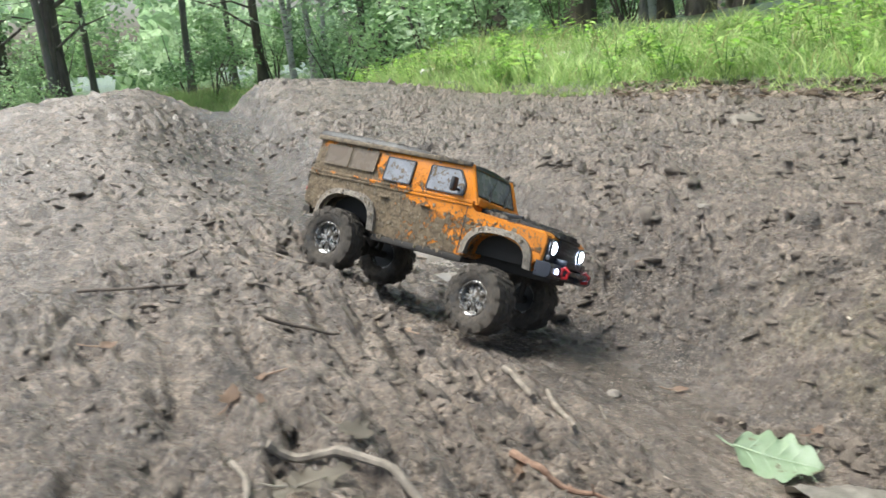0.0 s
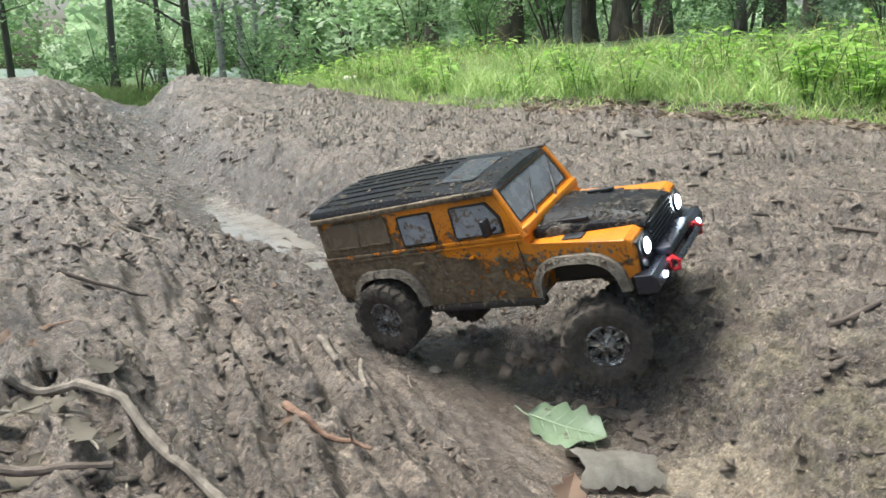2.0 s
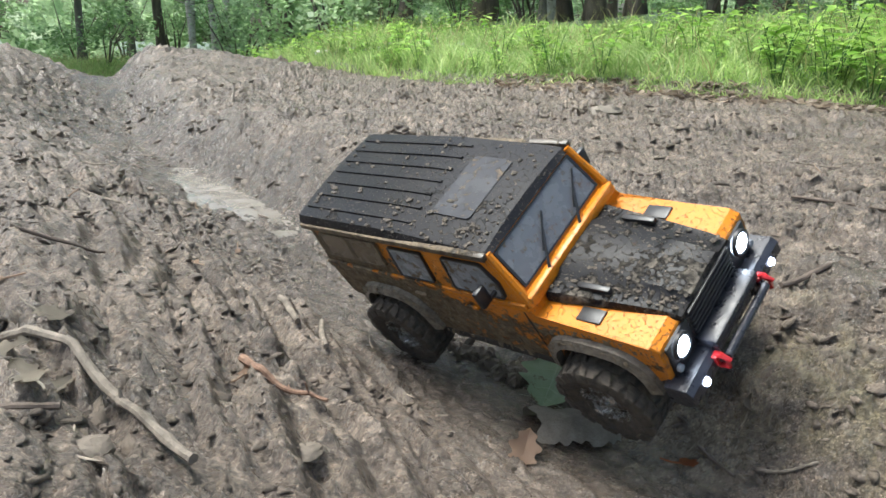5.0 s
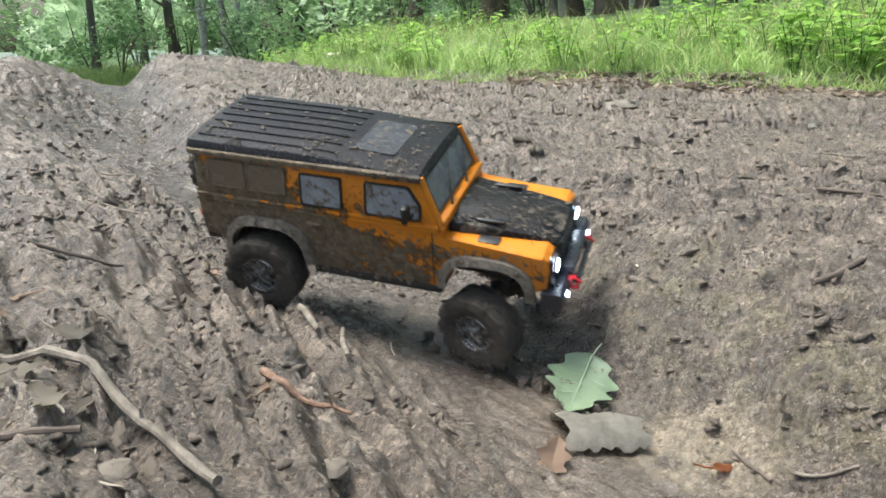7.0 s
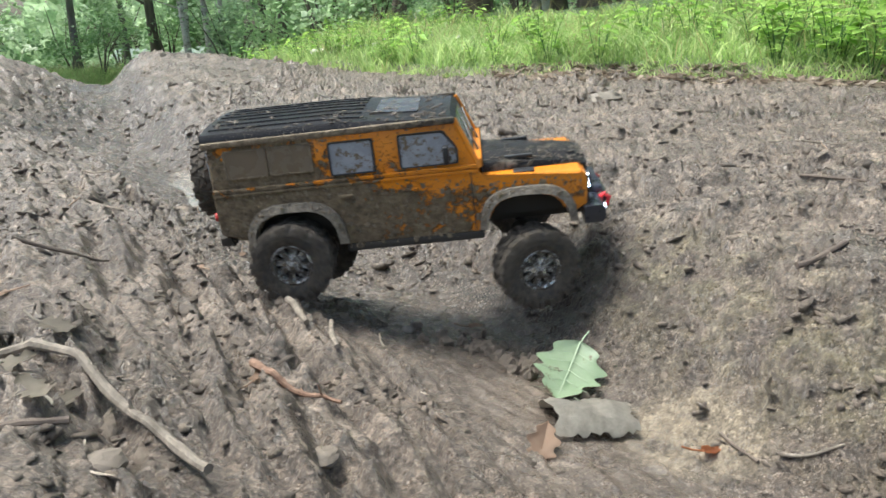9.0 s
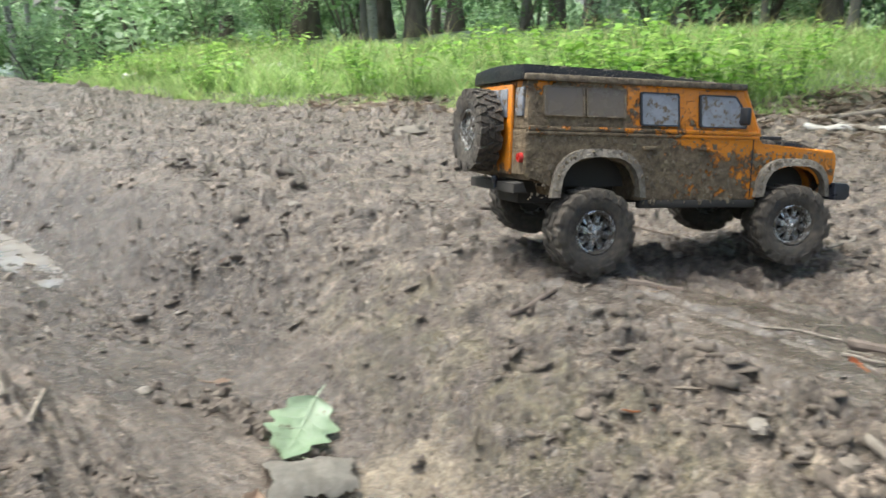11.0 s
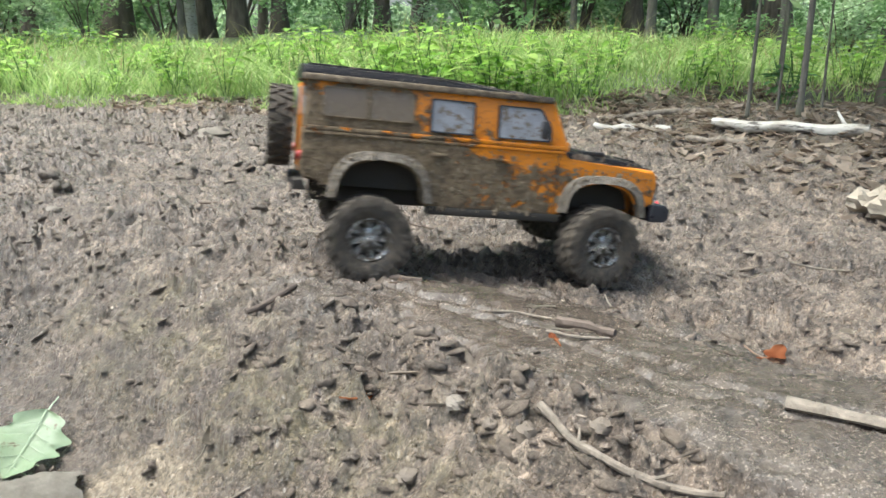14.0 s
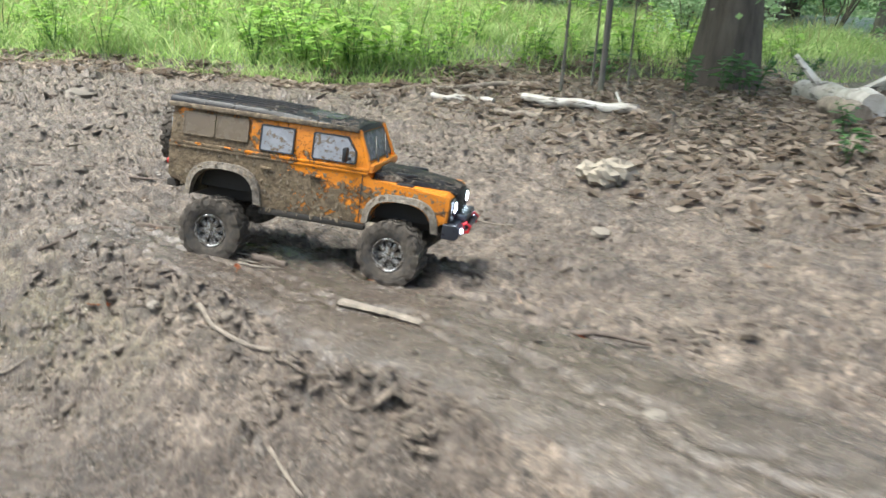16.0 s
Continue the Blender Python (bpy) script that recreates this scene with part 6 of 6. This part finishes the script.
def ovate(bm, base, way, up, length, width):
    """One pointed leaf, folded along its rib."""
    way, up = way.normalized(), up.normalized()
    side = way.cross(up).normalized()
    mid = [base + way * length * s - up * length * 0.25 * s * s for s in (0, 0.3, 0.65, 1)]
    wid = (0.03, 0.5, 0.38, 0.0)
    m = [bm.verts.new(p) for p in mid]
    for sg in (-1, 1):
        e = [bm.verts.new(p + side * sg * width * w + up * width * 0.18 * w) for p, w in zip(mid[:3], wid)]
        for i in range(2):
            bm.faces.new((m[i], m[i + 1], e[i + 1], e[i]))
        bm.faces.new((m[2], m[3], e[2]))


def make_weed(seed, height, leaves, size, material, label):
    rng = random.Random(seed)
    weed = holder("weed", label, "weed", group="weeds on the bank")
    st, lf = bmesh.new(), bmesh.new()
    for s in range(4):
        a = rng.uniform(0, 6.28)
        tip = Vector((math.cos(a) * height * 0.35, math.sin(a) * height * 0.35, height * rng.uniform(0.7, 1.0)))
        tube([(0, 0, -0.03), tip * 0.5 + Vector((0, 0, height * 0.08)), tip], [0.0035, 0.003, 0.0015], 5, st)
        for k in range(leaves):
            f = 0.25 + 0.75 * k / leaves
            p = tip * f + Vector((0, 0, height * 0.08 * math.sin(math.pi * f)))
            b = a + rng.uniform(-2, 2)
            way = Vector((math.cos(b), math.sin(b), rng.uniform(-0.2, 0.5)))
            ovate(lf, p, way, Vector((rng.uniform(-0.3, 0.3), rng.uniform(-0.3, 0.3), 1)), size * rng.uniform(0.6, 1.2), size * 0.6)
    part("stem", st, WEED_DARK, weed)
    part("leaves", lf, material, weed, smooth=False)
    return weed


weeds = [make_weed(41, 0.42, 7, 0.10, WEED, "bright green broad-leaved weed in the grass"), make_weed(42, 0.30, 6, 0.075, WEED, "low bright green bramble at the edge of the grass"), make_weed(43, 0.26, 6, 0.085, WEED_DARK, "dark green fern-like weed at the foot of a tree")]
put_first(weeds[0], 2.25, 4.35, dz=-0.01), put_first(weeds[1], 1.95, 3.95, dz=-0.01), put_first(weeds[2], 3.78, 2.02, dz=-0.01)
rng = random.Random(66)
for k in range(260):
    x = rng.uniform(-2.5, 6.2)
    y = float(soft_interp(x, EDGE_X, EDGE_Y, 0.25)) + 0.1 + 3.2 * rng.random() ** 1.6
    if x > 3.3 and y < 2.9:
        continue
    near_right = 1.7 < x < 3.2
    plant(weeds[0 if (k % 3 == 0 or near_right and k % 2) else 1], x, y, rng.uniform(0, 360), rng.uniform(0.4, 0.95), -0.01)
for x, y, s in ((3.85, 1.88, 0.9), (3.62, 2.12, 0.9), (3.98, 2.05, 0.8), (3.15, 0.95, 0.55), (2.80, 0.72, 0.5), (4.6, 2.1, 0.9), (3.5, 2.6, 1.0), (4.75, 2.75, 1.2)):
    plant(weeds[2], x, y, rng.uniform(0, 360), s, -0.01)
for k in range(14):
    plant(weeds[0], rng.uniform(2.0, 3.1), rng.uniform(3.2, 4.2), rng.uniform(0, 360), rng.uniform(0.55, 1.0), -0.01)


def leaf_litter():
    rng = random.Random(71)
    verts, faces = [], []
    for _ in range(11000):
        if rng.random() < 0.8:
            x, y = rng.uniform(2.0, 5.2), rng.uniform(0.3, 3.3)
            if rng.random() > float(step(x, 1.9, 2.8)) + 0.1:
                continue
        else:
            x = rng.uniform(0.6, 3.0)
            y = float(soft_interp(x, EDGE_X, EDGE_Y, 0.25)) + rng.uniform(-0.55, 0.1)
        z = gz(x, y) + rng.uniform(0.003, 0.014)
        s = rng.uniform(0.012, 0.038)
        a = rng.uniform(0, 6.28)
        u, w = Vector((math.cos(a), math.sin(a), rng.uniform(-0.5, 0.5))) * s, Vector((-math.sin(a), math.cos(a), rng.uniform(-0.5, 0.5))) * s * rng.uniform(0.35, 0.7)
        p = Vector((x, y, z))
        b = len(verts)
        lift = Vector((0, 0, s * rng.uniform(-0.1, 0.35)))
        verts += [p - u, p - w + lift, p + u + lift, p + w + lift, p]
        faces += [(b, b + 1, b + 4), (b + 1, b + 2, b + 4), (b + 2, b + 3, b + 4), (b + 3, b, b + 4)]
    tagged(new("leaf_litter", raw("leaf_litter", verts, faces, LITTER)), "brown and pale dead leaves littering the ground", "leaf litter", kind="stuff")


leaf_litter()

# ---- what moves ----
def flung_clods():
    """Clods that the spinning front wheel throws back, each in one flight from rut to rut."""
    rng = random.Random(17)
    flights = []
    for k in range(64):
        bm = lump_mesh(bmesh.new(), rng, (0, 0, 0), rng.uniform(0.005, 0.015), rng.uniform(0.5, 0.9), 4, 7, 0.4)
        ob = thing("mud_clod", bm, CLOD, "wet dark clod of mud thrown up by the wheel", "mud", group="clods thrown by the wheel", smooth=False)
        start = 1.65 + 1.2 * k / 64 + rng.uniform(-0.03, 0.03)
        flights.append((ob, round(start, 2), rng.uniform(0.01, 0.05), Vector((rng.uniform(-0.03, 0.11), rng.uniform(-0.13, -0.05), 0)), rng.uniform(0.04, 0.10), rng.uniform(0.5, 1.3)))
    return flights


clods = flung_clods()
def truck_pose(x, y, z, yaw, pitch, roll):
    return pose(x, y, z, roll, -pitch, yaw)


TRUCK = [
    (0.0, truck_pose(-0.2962, 1.4402, 0.0886, -29.42, -7.74, -21.94)),
    (0.5, truck_pose(-0.1582, 1.3592, 0.0627, -27.85, -2.88, -13.90)),
    (1.0, truck_pose(-0.0518, 1.3205, 0.0661, -29.42, 3.97, 3.56)),
    (1.5, truck_pose(0.0520, 1.2332, 0.0767, -35.83, 7.90, 9.04)),
    (2.0, truck_pose(0.1665, 1.1547, 0.0852, -36.58, 13.81, 15.45)),
    (2.5, truck_pose(0.2162, 1.1091, 0.0972, -37.80, 16.69, 17.39)),
    (3.0, truck_pose(0.2775, 0.9984, 0.1055, -46.06, 12.79, 31.30)),
    (3.5, truck_pose(0.2900, 0.9208, 0.0876, -54.84, 5.11, 35.85)),
    (4.0, truck_pose(0.2889, 0.9186, 0.0864, -54.58, 5.53, 35.81)),
    (6.5, truck_pose(0.0836, 1.1019, 0.1051, -31.60, -2.91, 36.79)),
    (7.0, truck_pose(-0.0125, 1.1801, 0.0856, -20.47, -5.06, 17.92)),
    (7.5, truck_pose(-0.1515, 1.2604, 0.0698, -8.91, -8.52, -4.99)),
    (8.0, truck_pose(-0.1275, 1.2659, 0.0712, -12.51, -8.31, -1.60)),
    (8.2, truck_pose(-0.1047, 1.2427, 0.0661, -13.98, -6.31, -4.91)),
    (10.3, truck_pose(0.4859, 1.1045, 0.1937, 8.10, 21.45, 27.36)),
    (10.5, truck_pose(0.5787, 1.0771, 0.1975, 9.36, 11.99, 14.79)),
    (11.0, truck_pose(0.7978, 1.0463, 0.1945, 4.13, -3.41, -4.89)),
    (11.5, truck_pose(0.8831, 1.0282, 0.1814, -0.81, -3.74, -5.30)),
    (12.0, truck_pose(0.9763, 0.9918, 0.1725, -6.17, -4.58, -6.43)),
    (12.5, truck_pose(1.0317, 0.9756, 0.1657, -8.92, -5.84, -9.13)),
    (13.0, truck_pose(1.0365, 0.9773, 0.1642, -8.20, -6.11, -9.09)),
    (13.5, truck_pose(0.9956, 0.9748, 0.1678, -9.66, -6.33, -7.63)),
    (14.0, truck_pose(0.8634, 0.9650, 0.1851, -14.00, -5.66, -2.60)),
    (14.5, truck_pose(0.6891, 0.9783, 0.1945, -23.22, -2.06, 0.13)),
    (15.0, truck_pose(0.6860, 0.9950, 0.1960, -25.40, -1.20, 3.00)),
    (15.5, truck_pose(0.8506, 0.8251, 0.1907, -36.35, -3.76, -0.29)),
    (16.0, truck_pose(0.9707, 0.6840, 0.1684, -42.29, -4.10, -3.65)),
]
# height of the right-hand hubs over the truck's own ground, and the angle of the front wheels
RIDE = [  # seconds, rear hub, front hub, front wheels' turn
    (0.0, 0.066, 0.030, -12), (0.5, 0.064, 0.022, -12), (1.5, 0.086, 0.022, 24), (2.5, 0.087, 0.030, 26), (3.0, 0.088, 0.050, 20), (3.5, 0.088, 0.070, 10), (4.0, 0.088, 0.070, 8),
    (6.5, 0.066, 0.063, -10), (7.0, 0.074, 0.037, -18), (7.5, 0.078, 0.042, 4), (8.2, 0.078, 0.031, 24), (10.3, 0.081, 0.040, 0), (10.5, 0.081, 0.055, -6), (11.0, 0.053, 0.058, -10), (12.5, 0.053, 0.061, -10),
    (13.5, 0.053, 0.060, 0), (14.5, 0.038, 0.046, 18), (15.0, 0.034, 0.051, 12), (15.5, 0.048, 0.058, -8), (16.0, 0.041, 0.052, -10)]


def motions():
    walk(truck, TRUCK)
    times = [r[0] for r in TRUCK]
    eye = np.array([m.translation for _, m in TRUCK])
    spin, rows, axle_rows = 0.0, defaultdict(list), defaultdict(list)
    last = None
    for t in np.arange(0, 16.01, 0.1):
        t = round(float(t), 2)
        p = Vector([np.interp(t, times, eye[:, i]) for i in range(3)])
        k = min(max(np.searchsorted(times, t, "right") - 1, 0), len(TRUCK) - 2)
        f = (t - times[k]) / (times[k + 1] - times[k])
        q = TRUCK[k][1].to_quaternion().slerp(TRUCK[k + 1][1].to_quaternion(), min(max(f, 0), 1))
        if last is not None:
            spin += max(-1.2, min(1.2, (p - last).dot(q @ Vector((1, 0, 0))) / TYRE_R))
        last = p
        rz, fz, turn = (float(np.interp(t, [r[0] for r in RIDE], [r[i] for r in RIDE])) for i in (1, 2, 3))
        heights = {"rr": rz, "fr": fz}
        for key, x in (("rl", -HALF_BASE), ("fl", HALF_BASE)):
            # the left wheels drop or rise until they meet the ground
            w = p + q @ Vector((x, TRACK, 0))
            heights[key] = min(max((base_z(w.x, w.y) - w.z) / (q @ Vector((0, 0, 1))).z + TYRE_R, 0.026), 0.088)
        for key in ("fr", "fl", "rr", "rl"):
            x, y = HALF_BASE if key[0] == "f" else -HALF_BASE, -TRACK if key[1] == "r" else TRACK
            ahead = 0.016 * min(1, abs(turn) / 20) if key == "fr" and turn > 0 else 0.0
            rows[key].append((t, Matrix.Translation((x + ahead, y, heights[key])) @ Matrix.Rotation(radians(turn if key[0] == "f" else 0), 4, "Z") @ Matrix.Rotation(spin, 4, "Y")))
        for key, a, b in (("front", "fr", "fl"), ("rear", "rr", "rl")):
            tilt = math.atan2(heights[b] - heights[a], 2 * TRACK)
            axle_rows[key].append((t, Matrix.Translation((HALF_BASE if key == "front" else -HALF_BASE, 0, (heights[a] + heights[b]) / 2)) @ Matrix.Rotation(tilt, 4, "X")))
    for key, w in wheels.items():
        walk(w, rows[key])
    for key, a in axles.items():
        walk(a, axle_rows[key])
    for ob, start, back, land, top, spin in clods:
        k = max(i for i, u in enumerate(times) if u <= start)
        f = (start - times[k]) / (times[k + 1] - times[k])
        m = TRUCK[k][1].lerp(TRUCK[k + 1][1], f)
        a, b = m @ Vector((HALF_BASE - back, -TRACK + 0.02, 0)), m @ land
        a.z, b.z = gz(a.x, a.y) + 0.001, gz(b.x, b.y) + 0.002
        path = [(0.0, Matrix.Translation(a)), (start, Matrix.Translation(a))]
        for i in (1, 2, 3):
            p = a.lerp(b, i / 4)
            p.z += top * (1 - (i / 2 - 1) ** 2)
            path.append((start + 0.1 * i, Matrix.Translation(p) @ Matrix.Rotation(spin * i, 4, "Y")))
        rest = Matrix.Translation(b) @ Matrix.Rotation(spin * 4, 4, "Y")
        walk(ob, path + [(start + 0.4, rest), (16.0, rest)])
    low = oak_leaf.matrix_basis.translation.z
    def leaf_at(x, y, z, tilt, turn):
        return Matrix.Translation((x, y, low + z)) @ Matrix.Rotation(radians(tilt), 4, "X") @ Matrix.Rotation(radians(turn), 4, "Z")
    lying, pushed = leaf_at(0.196, 0.935, 0.0, 16, -25), leaf_at(0.234, 0.938, 0.008, 26, -118)
    walk(oak_leaf, [(0.0, lying), (2.7, lying), (3.1, leaf_at(0.21, 0.936, 0.004, 20, -60)), (3.5, leaf_at(0.225, 0.937, 0.006, 24, -95)), (6.4, pushed), (16.0, pushed)])


motions()
